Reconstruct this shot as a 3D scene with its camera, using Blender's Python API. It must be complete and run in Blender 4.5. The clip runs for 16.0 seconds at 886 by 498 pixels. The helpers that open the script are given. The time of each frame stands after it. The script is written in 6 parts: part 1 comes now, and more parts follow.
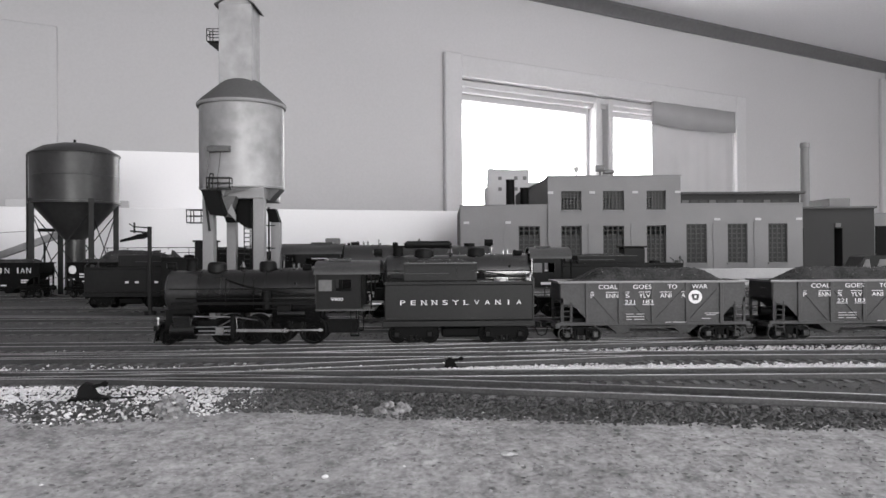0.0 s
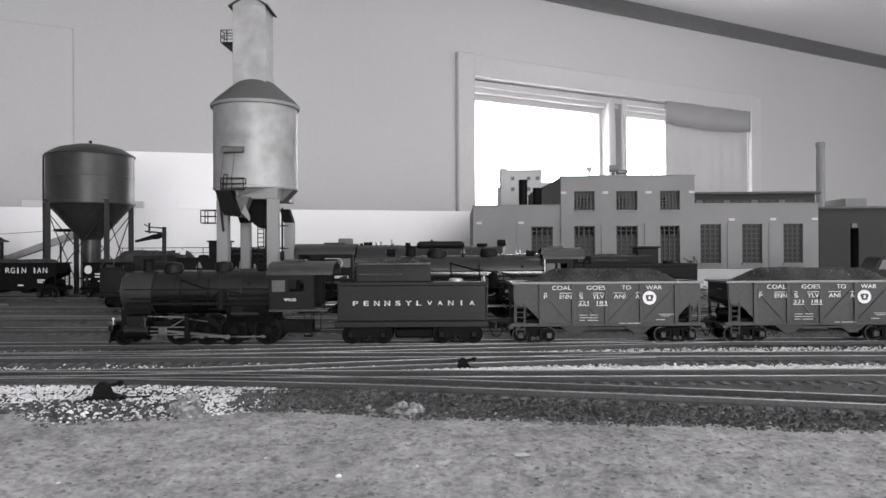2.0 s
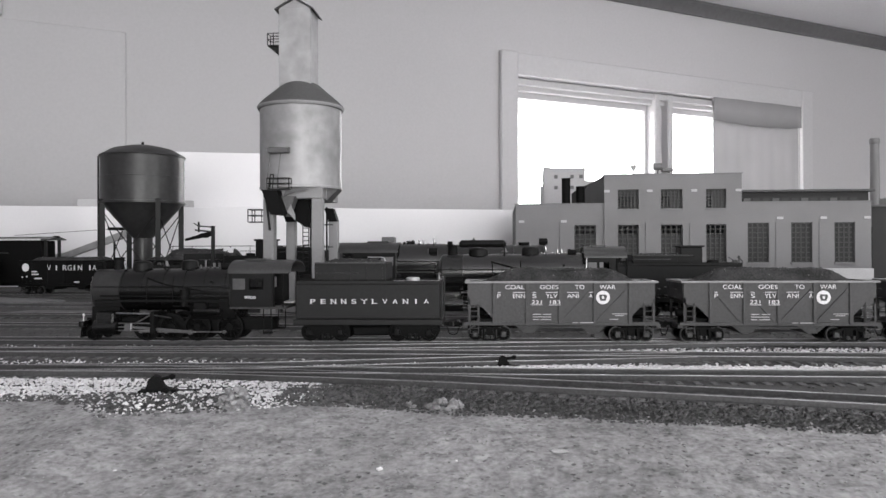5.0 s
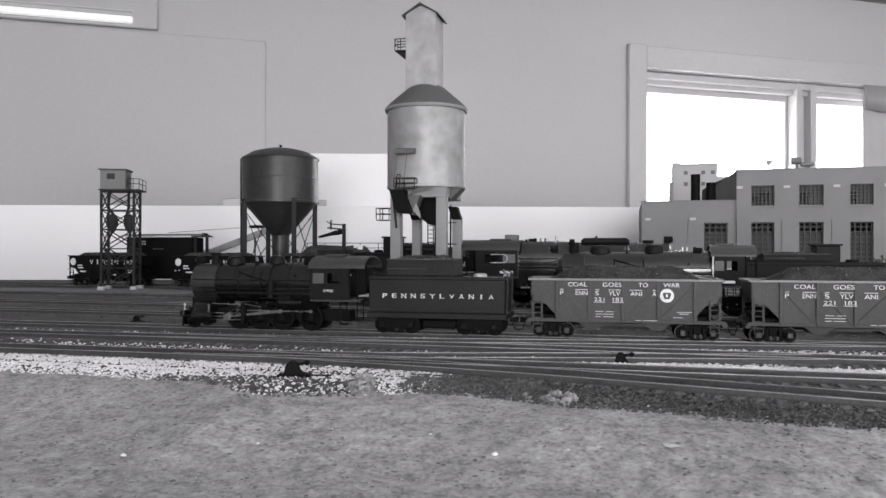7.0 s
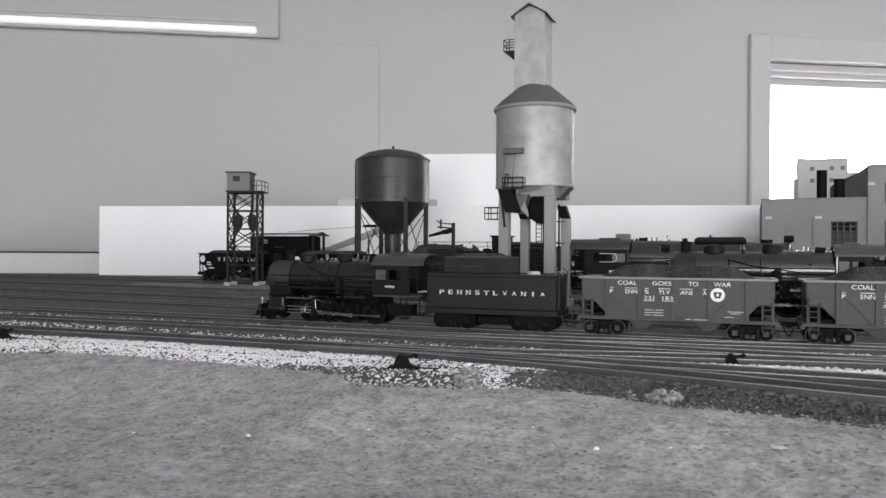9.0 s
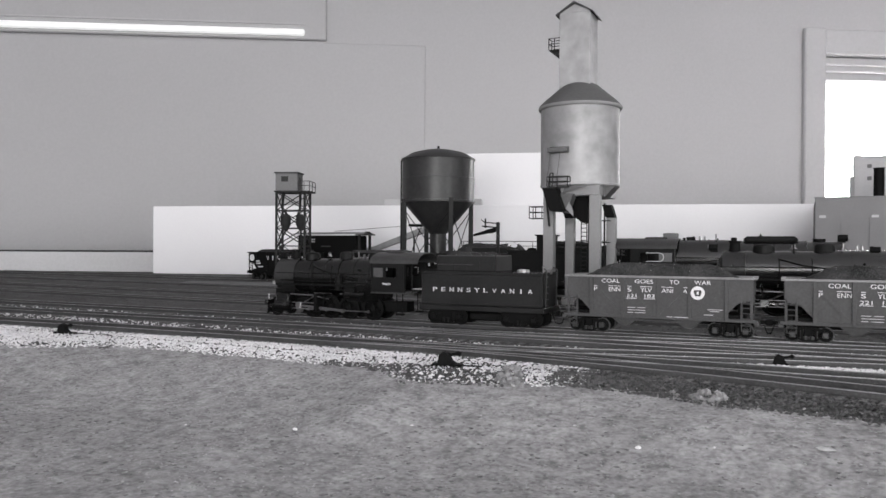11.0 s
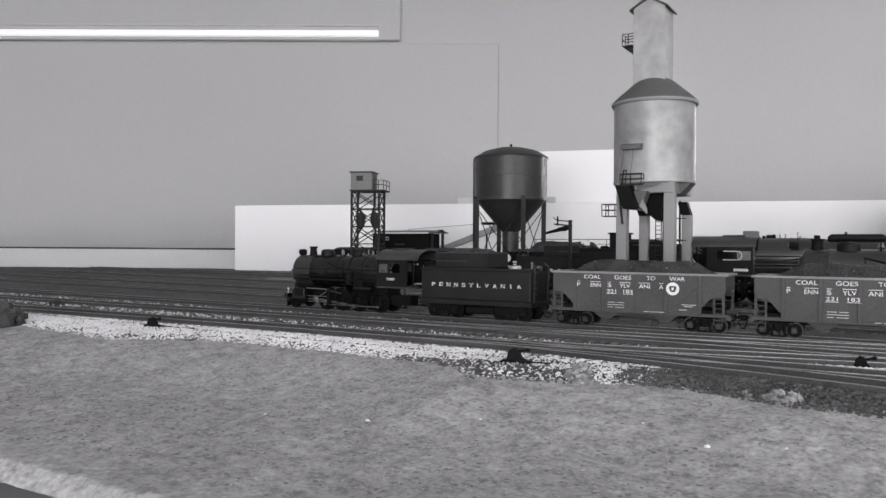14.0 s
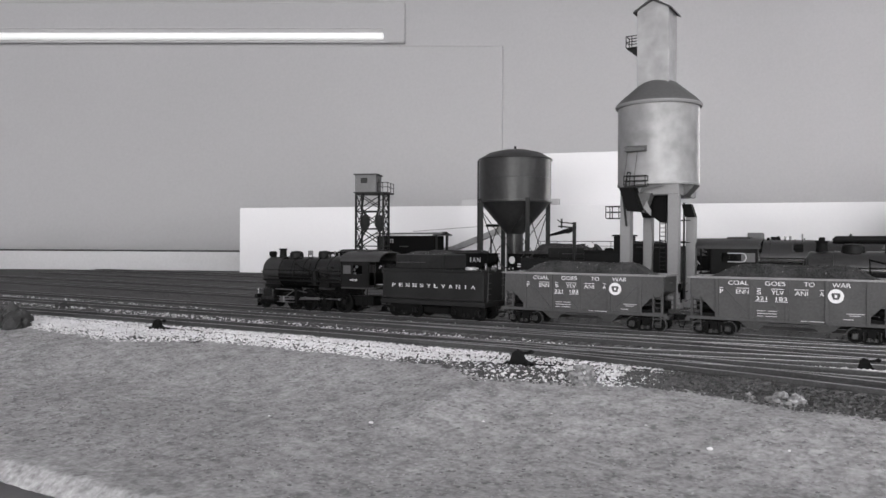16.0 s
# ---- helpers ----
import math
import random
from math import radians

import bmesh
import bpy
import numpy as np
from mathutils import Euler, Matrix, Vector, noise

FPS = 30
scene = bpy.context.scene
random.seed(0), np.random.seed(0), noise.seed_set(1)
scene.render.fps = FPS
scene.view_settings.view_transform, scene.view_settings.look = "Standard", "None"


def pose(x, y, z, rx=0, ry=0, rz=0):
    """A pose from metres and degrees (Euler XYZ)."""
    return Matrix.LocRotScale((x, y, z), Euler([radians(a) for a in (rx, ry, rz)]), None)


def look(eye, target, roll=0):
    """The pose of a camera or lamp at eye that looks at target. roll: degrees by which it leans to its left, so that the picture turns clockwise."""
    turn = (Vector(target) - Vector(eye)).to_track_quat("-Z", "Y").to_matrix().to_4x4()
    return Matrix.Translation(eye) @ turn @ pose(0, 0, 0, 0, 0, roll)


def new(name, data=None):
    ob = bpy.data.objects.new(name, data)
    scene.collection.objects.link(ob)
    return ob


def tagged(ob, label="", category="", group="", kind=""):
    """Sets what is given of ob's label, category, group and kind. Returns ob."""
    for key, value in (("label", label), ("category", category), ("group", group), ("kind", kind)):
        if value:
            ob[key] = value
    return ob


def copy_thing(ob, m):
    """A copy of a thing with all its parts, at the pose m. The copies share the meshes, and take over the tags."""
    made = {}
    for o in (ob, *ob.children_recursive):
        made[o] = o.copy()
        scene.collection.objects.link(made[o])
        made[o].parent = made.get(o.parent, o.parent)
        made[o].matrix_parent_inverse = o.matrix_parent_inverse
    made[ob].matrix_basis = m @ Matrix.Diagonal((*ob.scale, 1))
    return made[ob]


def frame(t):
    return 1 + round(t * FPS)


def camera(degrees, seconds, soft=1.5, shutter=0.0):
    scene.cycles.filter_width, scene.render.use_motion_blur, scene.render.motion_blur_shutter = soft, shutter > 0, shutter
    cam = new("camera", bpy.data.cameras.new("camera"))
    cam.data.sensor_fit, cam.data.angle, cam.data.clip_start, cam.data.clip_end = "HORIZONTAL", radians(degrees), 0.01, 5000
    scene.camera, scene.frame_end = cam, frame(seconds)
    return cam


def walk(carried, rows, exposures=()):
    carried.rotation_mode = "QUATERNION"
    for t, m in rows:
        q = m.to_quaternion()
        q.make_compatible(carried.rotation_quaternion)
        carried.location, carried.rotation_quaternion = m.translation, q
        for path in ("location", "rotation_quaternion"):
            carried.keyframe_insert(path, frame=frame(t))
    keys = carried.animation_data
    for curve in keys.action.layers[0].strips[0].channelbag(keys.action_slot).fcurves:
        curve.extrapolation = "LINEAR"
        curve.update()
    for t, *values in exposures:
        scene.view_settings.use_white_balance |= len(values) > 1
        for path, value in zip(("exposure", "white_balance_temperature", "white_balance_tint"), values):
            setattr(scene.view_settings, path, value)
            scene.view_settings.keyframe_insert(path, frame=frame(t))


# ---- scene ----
cam = camera(61.0, 16.0, soft=1.5)
# seconds, eye, yaw, pitch, roll
PATH = [
    (0, (0.0000, 0.0000, 0.0570), -0.00, 0.27, -0.35),
    (0.5, (-0.0002, -0.0000, 0.0571), 0.66, 0.28, -0.31),
    (1, (-0.0001, -0.0003, 0.0571), 0.90, 0.29, -0.32),
    (1.5, (-0.0001, -0.0003, 0.0571), 0.96, 0.29, -0.32),
    (2, (-0.0001, -0.0003, 0.0571), 0.96, 0.29, -0.32),
    (2.5, (-0.0001, -0.0003, 0.0571), 0.96, 0.29, -0.32),
    (3, (-0.0001, -0.0003, 0.0571), 0.96, 0.29, -0.32),
    (5.5, (0.0025, -0.0085, 0.0575), 6.27, 0.10, -0.17),
    (6, (0.0039, -0.0120, 0.0574), 8.73, 0.06, -0.11),
    (6.5, (0.0050, -0.0146, 0.0573), 11.24, 0.04, -0.02),
    (7, (0.0062, -0.0172, 0.0571), 13.77, 0.02, 0.06),
    (7.5, (0.0078, -0.0201, 0.0568), 16.31, 0.00, 0.13),
    (8, (0.0092, -0.0224, 0.0567), 18.70, -0.02, 0.18),
    (8.5, (0.0102, -0.0237, 0.0566), 20.67, -0.04, 0.23),
    (9, (0.0111, -0.0248, 0.0565), 22.19, -0.05, 0.26),
    (11.5, (0.0143, -0.0281, 0.0562), 26.62, -0.15, 0.33),
    (12, (0.0152, -0.0291, 0.0562), 27.78, -0.20, 0.34),
    (12.5, (0.0159, -0.0298, 0.0562), 28.87, -0.24, 0.35),
    (13, (0.0167, -0.0304, 0.0562), 29.86, -0.28, 0.37),
    (13.5, (0.0174, -0.0311, 0.0561), 30.69, -0.30, 0.38),
    (14, (0.0179, -0.0316, 0.0561), 31.28, -0.29, 0.37),
    (14.5, (0.0182, -0.0320, 0.0561), 31.58, -0.25, 0.36),
    (15, (0.0185, -0.0323, 0.0563), 31.66, -0.23, 0.35),
    (15.5, (0.0187, -0.0324, 0.0564), 31.66, -0.20, 0.33),
    (16, (0.0189, -0.0320, 0.0563), 31.64, -0.14, 0.32),
]


def aim(eye, yaw, pitch, roll):
    a, b = radians(yaw), radians(pitch)
    return look(eye, (eye[0] - math.sin(a) * math.cos(b), eye[1] + math.cos(a) * math.cos(b), eye[2] + math.sin(b)), roll)


walk(cam, [(t, aim(eye, yaw, pitch, roll)) for t, eye, yaw, pitch, roll in PATH])

# where the train stands along its track, every half second
ALONG = [0.0851, 0.0767, 0.0681, 0.0594, 0.0507, 0.0421, 0.0336, 0.0252, 0.0169, 0.0087, 0.0006, -0.0075, -0.0156, -0.0238, -0.0320, -0.0403, -0.0487, -0.0573, -0.0660, -0.0749, -0.0840, -0.0932, -0.1025, -0.1119, -0.1214, -0.1309, -0.1405, -0.1500, -0.1596, -0.1691, -0.1785, -0.1880, -0.1975]

# ---- light ----
world = bpy.data.worlds.new("sky")
scene.world = world
world.use_nodes = True
wn = world.node_tree.nodes
sky = wn.new("ShaderNodeTexSky")
sky.sky_type, sky.sun_disc, sky.sun_elevation, sky.sun_rotation = "NISHITA", False, radians(40), radians(200)
world.node_tree.links.new(sky.outputs[0], wn["Background"].inputs[0])
wn["Background"].inputs[1].default_value = 0.15

# the room: local x runs along the window wall, local y out through it
ROOM = pose(0.068, 2.767, 0, 0, 0, 30.5)
FLOOR_Z, CEIL_Z = -1.35, 1.09
U0, U1, V0 = -4.4, 2.78, -5.2


def area_lamp(name, m, w, h, power, tint=(1, 1, 1)):
    data = bpy.data.lights.new(name, "AREA")
    data.shape, data.size, data.size_y, data.energy, data.color = "RECTANGLE", w, h, power, tint
    ob = new(name, data)
    ob.matrix_world = m
    return ob


# daylight in the north window, and fill lamps in two added unseen openings
area_lamp("window_daylight", ROOM @ pose(0.55, 0.16, 0.1, 90, 0, 180), 1.0, 1.0, 30)
area_lamp("window_daylight", ROOM @ pose(-2.3, V0 - 0.06, 0.15, 90, 0, 0), 1.9, 1.1, 112)
area_lamp("window_daylight", ROOM @ pose(0.8, V0 - 0.06, 0.15, 90, 0, 0), 1.9, 1.1, 66)

# the ceiling fixture over the layout's aisle
area_lamp("ceiling_lamp", ROOM @ pose(-0.45, -2.2, 1.035, 0, 0, 0), 1.2, 0.5, 5)

# ---- materials ----
def material(name, base, rough=0.6, metal=0.0, spread=0.25, grain=60.0, bump=0.15, stain=6.0, rand=0.0, spec=0.5):
    """Grey paint or stuff with grain and stains at two scales, by size in metres."""
    m = bpy.data.materials.new(name)
    m.use_nodes = True
    nt = m.node_tree
    n, link = nt.nodes, nt.links.new
    b = n["Principled BSDF"]
    b.inputs["Roughness"].default_value, b.inputs["Metallic"].default_value = rough, metal
    b.inputs["Specular IOR Level"].default_value = spec
    co = n.new("ShaderNodeTexCoord")
    fine, wide = n.new("ShaderNodeTexNoise"), n.new("ShaderNodeTexNoise")
    fine.inputs["Scale"].default_value, wide.inputs["Scale"].default_value = grain, stain
    fine.inputs["Detail"].default_value, wide.inputs["Detail"].default_value = 5, 4
    geo = n.new("ShaderNodeNewGeometry")
    for t in (fine, wide):
        link(geo.outputs["Position"] if rand == 0 else co.outputs["Object"], t.inputs["Vector"])
    mix = n.new("ShaderNodeMath")
    mix.operation = "ADD"
    link(fine.outputs[0], mix.inputs[0])
    link(wide.outputs[0], mix.inputs[1])
    last = mix.outputs[0]
    lo, hi = 0.7, 1.3
    if rand:
        info = n.new("ShaderNodeNewGeometry")
        add = n.new("ShaderNodeMath")
        add.operation = "MULTIPLY_ADD"
        link(info.outputs["Random Per Island"], add.inputs[0])
        add.inputs[1].default_value = rand
        link(last, add.inputs[2])
        last = add.outputs[0]
        hi += rand
    ramp = n.new("ShaderNodeMapRange")
    ramp.inputs["From Min"].default_value, ramp.inputs["From Max"].default_value = lo, hi
    ramp.inputs["To Min"].default_value, ramp.inputs["To Max"].default_value = base * (1 - spread), base * (1 + spread)
    link(last, ramp.inputs["Value"])
    rgb = n.new("ShaderNodeCombineColor")
    for k, f in enumerate((1.0, 0.985, 1.01)):
        mul = n.new("ShaderNodeMath")
        mul.operation = "MULTIPLY"
        mul.inputs[1].default_value = f
        link(ramp.outputs[0], mul.inputs[0])
        link(mul.outputs[0], rgb.inputs[k])
    link(rgb.outputs[0], b.inputs["Base Color"])
    if bump:
        bp = n.new("ShaderNodeBump")
        bp.inputs["Strength"].default_value, bp.inputs["Distance"].default_value = bump, 0.3 / grain
        link(fine.outputs[0], bp.inputs["Height"])
        link(bp.outputs[0], b.inputs["Normal"])
    rr = n.new("ShaderNodeMapRange")
    rr.inputs["To Min"].default_value, rr.inputs["To Max"].default_value = max(0.03, rough - 0.12), min(1, rough + 0.12)
    link(wide.outputs[0], rr.inputs["Value"])
    link(rr.outputs[0], b.inputs["Roughness"])
    return m


def glowing(name, strength):
    m = bpy.data.materials.new(name)
    m.use_nodes = True
    b = m.node_tree.nodes["Principled BSDF"]
    b.inputs["Base Color"].default_value = (0.8, 0.8, 0.8, 1)
    b.inputs["Emission Color"].default_value = (1, 1, 1, 1)
    b.inputs["Emission Strength"].default_value = strength
    return m


def clear_glass(name):
    m = bpy.data.materials.new(name)
    m.use_nodes = True
    b = m.node_tree.nodes["Principled BSDF"]
    b.inputs["Transmission Weight"].default_value, b.inputs["Roughness"].default_value = 1.0, 0.02
    b.inputs["IOR"].default_value = 1.45
    return m


WALL = material("wall_paint", 0.46, 0.75, spread=0.04, grain=120, bump=0.05, stain=1.2)
CEIL = material("ceiling_paint", 0.8, 0.85, spread=0.05, grain=90, bump=0.1, stain=1.0)
TRIMW = material("window_trim_paint", 0.48, 0.45, spread=0.05, grain=80, bump=0.04, stain=2)
DARKTRIM = material("dark_crown_moulding", 0.12, 0.32, spread=0.15, grain=60, stain=2)
CARPET = material("carpet", 0.26, 0.95, spread=0.2, grain=400, stain=3)
SKYGLOW = glowing("overcast_sky", 5.5)
CURTAIN = material("curtain_cloth", 0.44, 0.85, spread=0.08, grain=900, bump=0.2, stain=5)
WHITEBOARD = material("white_foam_board", 0.77, 0.7, spread=0.02, grain=300, bump=0.03, stain=2)
GREYBOARD = material("grey_board", 0.45, 0.7, spread=0.05, grain=300, bump=0.03, stain=2)
BLACKEDGE = material("black_edge", 0.03, 0.5)
GLASS = clear_glass("window_glass")
TURF = material("fine_turf", 0.255, 0.95, spread=0.46, grain=520, bump=0.7, stain=150)


def blotched(m, scale, low, high):
    """Adds wide, soft worn patches to a material's base colour."""
    nt = m.node_tree
    n, link = nt.nodes, nt.links.new
    b = n["Principled BSDF"]
    was = b.inputs["Base Color"].links[0].from_socket
    geo, tex, rng, mul = n.new("ShaderNodeNewGeometry"), n.new("ShaderNodeTexNoise"), n.new("ShaderNodeMapRange"), n.new("ShaderNodeVectorMath")
    tex.inputs["Scale"].default_value, tex.inputs["Detail"].default_value = scale, 3
    rng.inputs["From Min"].default_value, rng.inputs["From Max"].default_value = 0.35, 0.65
    rng.inputs["To Min"].default_value, rng.inputs["To Max"].default_value = low, high
    mul.operation = "MULTIPLY"
    link(geo.outputs["Position"], tex.inputs["Vector"])
    link(tex.outputs[0], rng.inputs["Value"])
    link(was, mul.inputs[0])
    link(rng.outputs[0], mul.inputs[1])
    link(mul.outputs[0], b.inputs["Base Color"])


blotched(TURF, 30, 0.9, 1.1)
# the darkness of the turf's pits, put into a flake colour
TURFPIT = material("turf_pit_dark", 0.15, 0.95, spread=0.4, grain=900, bump=0.3, stain=30, rand=0.5)
SMOKEBOX = material("graphite_smokebox", 0.017, 0.32, spread=0.35, grain=500, bump=0.05, stain=70, spec=0.4)
TURFBIT = material("turf_flock", 0.3, 0.95, spread=0.35, grain=900, bump=0.3, stain=30, rand=0.4)
BED = material("cinder_bed", 0.046, 0.9, spread=0.6, grain=900, bump=0.8, stain=35)
CINDER = material("dark_ballast", 0.068, 0.85, spread=0.85, grain=900, bump=0.4, stain=40, rand=0.6)
LIMESTONE = material("white_limestone", 0.64, 0.8, spread=0.35, grain=900, bump=0.3, stain=40, rand=0.5)
TIE = material("weathered_tie", 0.105, 0.9, spread=0.5, grain=1500, bump=0.5, stain=120, rand=0.5)
RAIL = material("rail_side", 0.05, 0.6, 0.3, spread=0.4, grain=900, stain=30)
RAILTOP = material("polished_railhead", 0.22, 0.36, 0.75, spread=0.5, grain=1200, bump=0.1, stain=25)
BLACK = material("engine_black", 0.004, 0.24, spread=0.4, grain=700, bump=0.03, stain=45, spec=0.38)
CABBLACK = material("cab_black", 0.006, 0.5, spread=0.3, grain=700, bump=0.05, stain=45, spec=0.12)
GLOSSBLACK = material("glossy_engine_black", 0.008, 0.2, spread=0.4, grain=700, bump=0.03, stain=45, spec=0.8)
GREYBLACK = material("graphite_black", 0.028, 0.42, spread=0.3, grain=700, bump=0.1, stain=45, spec=0.35)
SOOT = material("sooty_black", 0.004, 0.65, spread=0.4, grain=700, bump=0.2, stain=60, spec=0.1)
TENDERP = material("tender_paint", 0.011, 0.5, spread=0.25, grain=700, bump=0.08, stain=50, spec=0.15)
STEEL = material("bright_steel", 0.2, 0.3, 0.9, spread=0.25, grain=900, bump=0.05, stain=90)
HOPPER = material("freight_car_paint", 0.052, 0.62, spread=0.2, grain=800, bump=0.1, stain=45, spec=0.25)
# darker hopper paint: shade inside and under the car put into the colour
HOPPERDARK = material("hopper_shaded_paint", 0.03, 0.7, spread=0.3, grain=800, stain=45)
# paler than the car sides: the light on the rims is put in here
RIM = material("lit_rim_paint", 0.16, 0.5, spread=0.25, grain=900, stain=60)
DARKGREY = material("weathered_dark_grey", 0.07, 0.6, spread=0.3, grain=500, bump=0.1, stain=40)
COAL = material("coal", 0.03, 0.75, spread=0.85, grain=1200, bump=0.5, stain=80, spec=0.15)
# the coal's glints are painted: a pale grey for some lumps
GLINT = material("coal_glint", 0.3, 0.35, spread=0.3, grain=900, bump=0.1, stain=80)
WHITEPAINT = material("white_lettering", 0.6, 0.6, spread=0.06, grain=900, bump=0.02, stain=100)
SILVER = material("aluminium_paint", 0.245, 0.5, 0.24, spread=0.3, grain=75, bump=0.0, stain=22)
SILVERD = material("dull_grey_concrete", 0.2, 0.6, 0.1, spread=0.07, grain=500, bump=0.1, stain=22)
DARKROOF = material("tar_roof", 0.055, 0.7, spread=0.2, grain=500, bump=0.2, stain=35)
TANK = material("tank_paint", 0.03, 0.4, 0.0, spread=0.3, grain=150, bump=0.02, stain=25, spec=0.3)
DARKSTEEL = material("dark_structural_steel", 0.013, 0.6, spread=0.3, grain=600, stain=50, spec=0.2)
BRICK = material("grey_brick_wall", 0.165, 0.85, spread=0.14, grain=700, bump=0.3, stain=18)
BRICKD = material("dark_brick_wall", 0.022, 0.85, spread=0.2, grain=700, bump=0.3, stain=18)
STONE = material("pale_stone_trim", 0.38, 0.8, spread=0.1, grain=700, stain=30)
SHEDGREY = material("shed_boards", 0.125, 0.75, spread=0.12, grain=500, stain=30)
PALECITY = material("pale_card_building", 0.4, 0.85, spread=0.08, grain=300, stain=15)
WINDARK = material("dark_window_glass", 0.015, 0.5, spread=0.2, grain=300, bump=0, stain=40, spec=0.2)
WINBAR = material("window_bars", 0.02, 0.6, spread=0.2, grain=600, stain=60)
BUSHM = material("foliage_foam", 0.2, 0.95, spread=0.5, grain=700, bump=0.8, stain=60, rand=0.4)
DARKBUSH = material("dark_foliage", 0.03, 0.95, spread=0.5, grain=700, bump=0.8, stain=60, rand=0.4)


# ---- mesh tools ----
class Shape:
    """Points and faces, built piece by piece."""

    def __init__(self):
        self.v, self.f = [], []

    def add(self, pts, faces):
        k = len(self.v)
        self.v += [tuple(p) for p in pts]
        self.f += [tuple(i + k for i in f) for f in faces]
        return self

    def box(self, x0, x1, y0, y1, z0, z1, m=None, c=0.0):
        """A box, with its edges cut off by c."""
        if c <= 0:
            pts = [Vector(p) for p in ((x0, y0, z0), (x1, y0, z0), (x1, y1, z0), (x0, y1, z0), (x0, y0, z1), (x1, y0, z1), (x1, y1, z1), (x0, y1, z1))]
            fs = [(0, 3, 2, 1), (4, 5, 6, 7), (0, 1, 5, 4), (1, 2, 6, 5), (2, 3, 7, 6), (3, 0, 4, 7)]
        else:
            bm = bmesh.new()
            bmesh.ops.create_cube(bm, size=1.0, matrix=Matrix.Translation(((x0 + x1) / 2, (y0 + y1) / 2, (z0 + z1) / 2)) @ Matrix.Diagonal((x1 - x0, y1 - y0, z1 - z0, 1)))
            bmesh.ops.bevel(bm, geom=bm.edges[:], offset=c, segments=1, affect="EDGES")
            pts = [v.co.copy() for v in bm.verts]
            bm.verts.index_update()
            fs = [tuple(v.index for v in f.verts) for f in bm.faces]
            bm.free()
        if m is not None:
            pts = [m @ p for p in pts]
        return self.add(pts, fs)

    def rod(self, a, b, r, r2=None, n=8, caps=True):
        a, b = Vector(a), Vector(b)
        r2 = r if r2 is None else r2
        d = (b - a).normalized()
        s = d.orthogonal().normalized()
        t = d.cross(s)
        ring = [(math.cos(2 * math.pi * (i + 0.5) / n), math.sin(2 * math.pi * (i + 0.5) / n)) for i in range(n)]
        pts = [a + r * (c * s + q * t) for c, q in ring] + [b + r2 * (c * s + q * t) for c, q in ring]
        fs = [(i, (i + 1) % n, n + (i + 1) % n, n + i) for i in range(n)]
        if caps:
            fs += [tuple(range(n - 1, -1, -1)), tuple(range(n, 2 * n))]
        return self.add(pts, fs)

    def path(self, pts, r, n=6):
        for a, b in zip(pts, pts[1:]):
            self.rod(a, b, r, n=n)
        return self

    def lathe(self, prof, n=32, m=None, a0=0.0, a1=2 * math.pi):
        """A profile of (radius, height) turned about z."""
        full = abs(a1 - a0 - 2 * math.pi) < 1e-6
        k = n if full else n + 1
        pts = []
        for r, z in prof:
            for i in range(k):
                a = a0 + (a1 - a0) * i / n
                pts.append(Vector((r * math.cos(a), r * math.sin(a), z)))
        fs = []
        for j in range(len(prof) - 1):
            for i in range(n):
                i2 = (i + 1) % k
                fs.append((j * k + i, j * k + i2, (j + 1) * k + i2, (j + 1) * k + i))
        if full and prof[0][0] > 1e-6:
            fs.append(tuple(range(k - 1, -1, -1)))
        if full and prof[-1][0] > 1e-6:
            fs.append(tuple(range((len(prof) - 1) * k, len(prof) * k)))
        if m is not None:
            pts = [m @ p for p in pts]
        return self.add(pts, fs)

    def prism(self, poly, axis, lo, hi, m=None):
        """A flat outline pushed along an axis: x takes (y, z), y takes (x, z), z takes (x, y)."""
        put = {"x": lambda p, q: Vector((q, p[0], p[1])), "y": lambda p, q: Vector((p[0], q, p[1])), "z": lambda p, q: Vector((p[0], p[1], q))}[axis]
        n = len(poly)
        pts = [put(p, lo) for p in poly] + [put(p, hi) for p in poly]
        fs = [(i, (i + 1) % n, n + (i + 1) % n, n + i) for i in range(n)] + [tuple(range(n - 1, -1, -1)), tuple(range(n, 2 * n))]
        if m is not None:
            pts = [m @ p for p in pts]
        return self.add(pts, fs)

    def blob(self, c, r, rough=0.3, n=1, seed=0):
        bm = bmesh.new()
        bmesh.ops.create_icosphere(bm, subdivisions=n, radius=1.0)
        pts = []
        for v in bm.verts:
            k = 1 + rough * noise.noise(v.co * 1.7 + Vector((seed * 3.1, seed, 0)))
            pts.append((c[0] + v.co.x * r[0] * k, c[1] + v.co.y * r[1] * k, c[2] + v.co.z * r[2] * k))
        bm.verts.index_update()
        fs = [tuple(v.index for v in f.verts) for f in bm.faces]
        bm.free()
        return self.add(pts, fs)

    def mesh(self, name, mat, smooth=35):
        me = bpy.data.meshes.new(name)
        me.from_pydata(self.v, [], self.f)
        bm = bmesh.new()
        bm.from_mesh(me)
        bmesh.ops.recalc_face_normals(bm, faces=bm.faces)
        bm.to_mesh(me)
        bm.free()
        me.materials.append(mat)
        if smooth:
            me.shade_smooth()
            me.set_sharp_from_angle(angle=radians(smooth))
        return me


def part(name, shape, mat, parent, label="", at=None, smooth=35):
    """One mesh object under a thing or a part."""
    ob = new(name, shape if isinstance(shape, bpy.types.Mesh) else shape.mesh(name, mat, smooth))
    ob.parent = parent
    if at is not None:
        ob.matrix_basis = at
    return tagged(ob, label) if label else ob


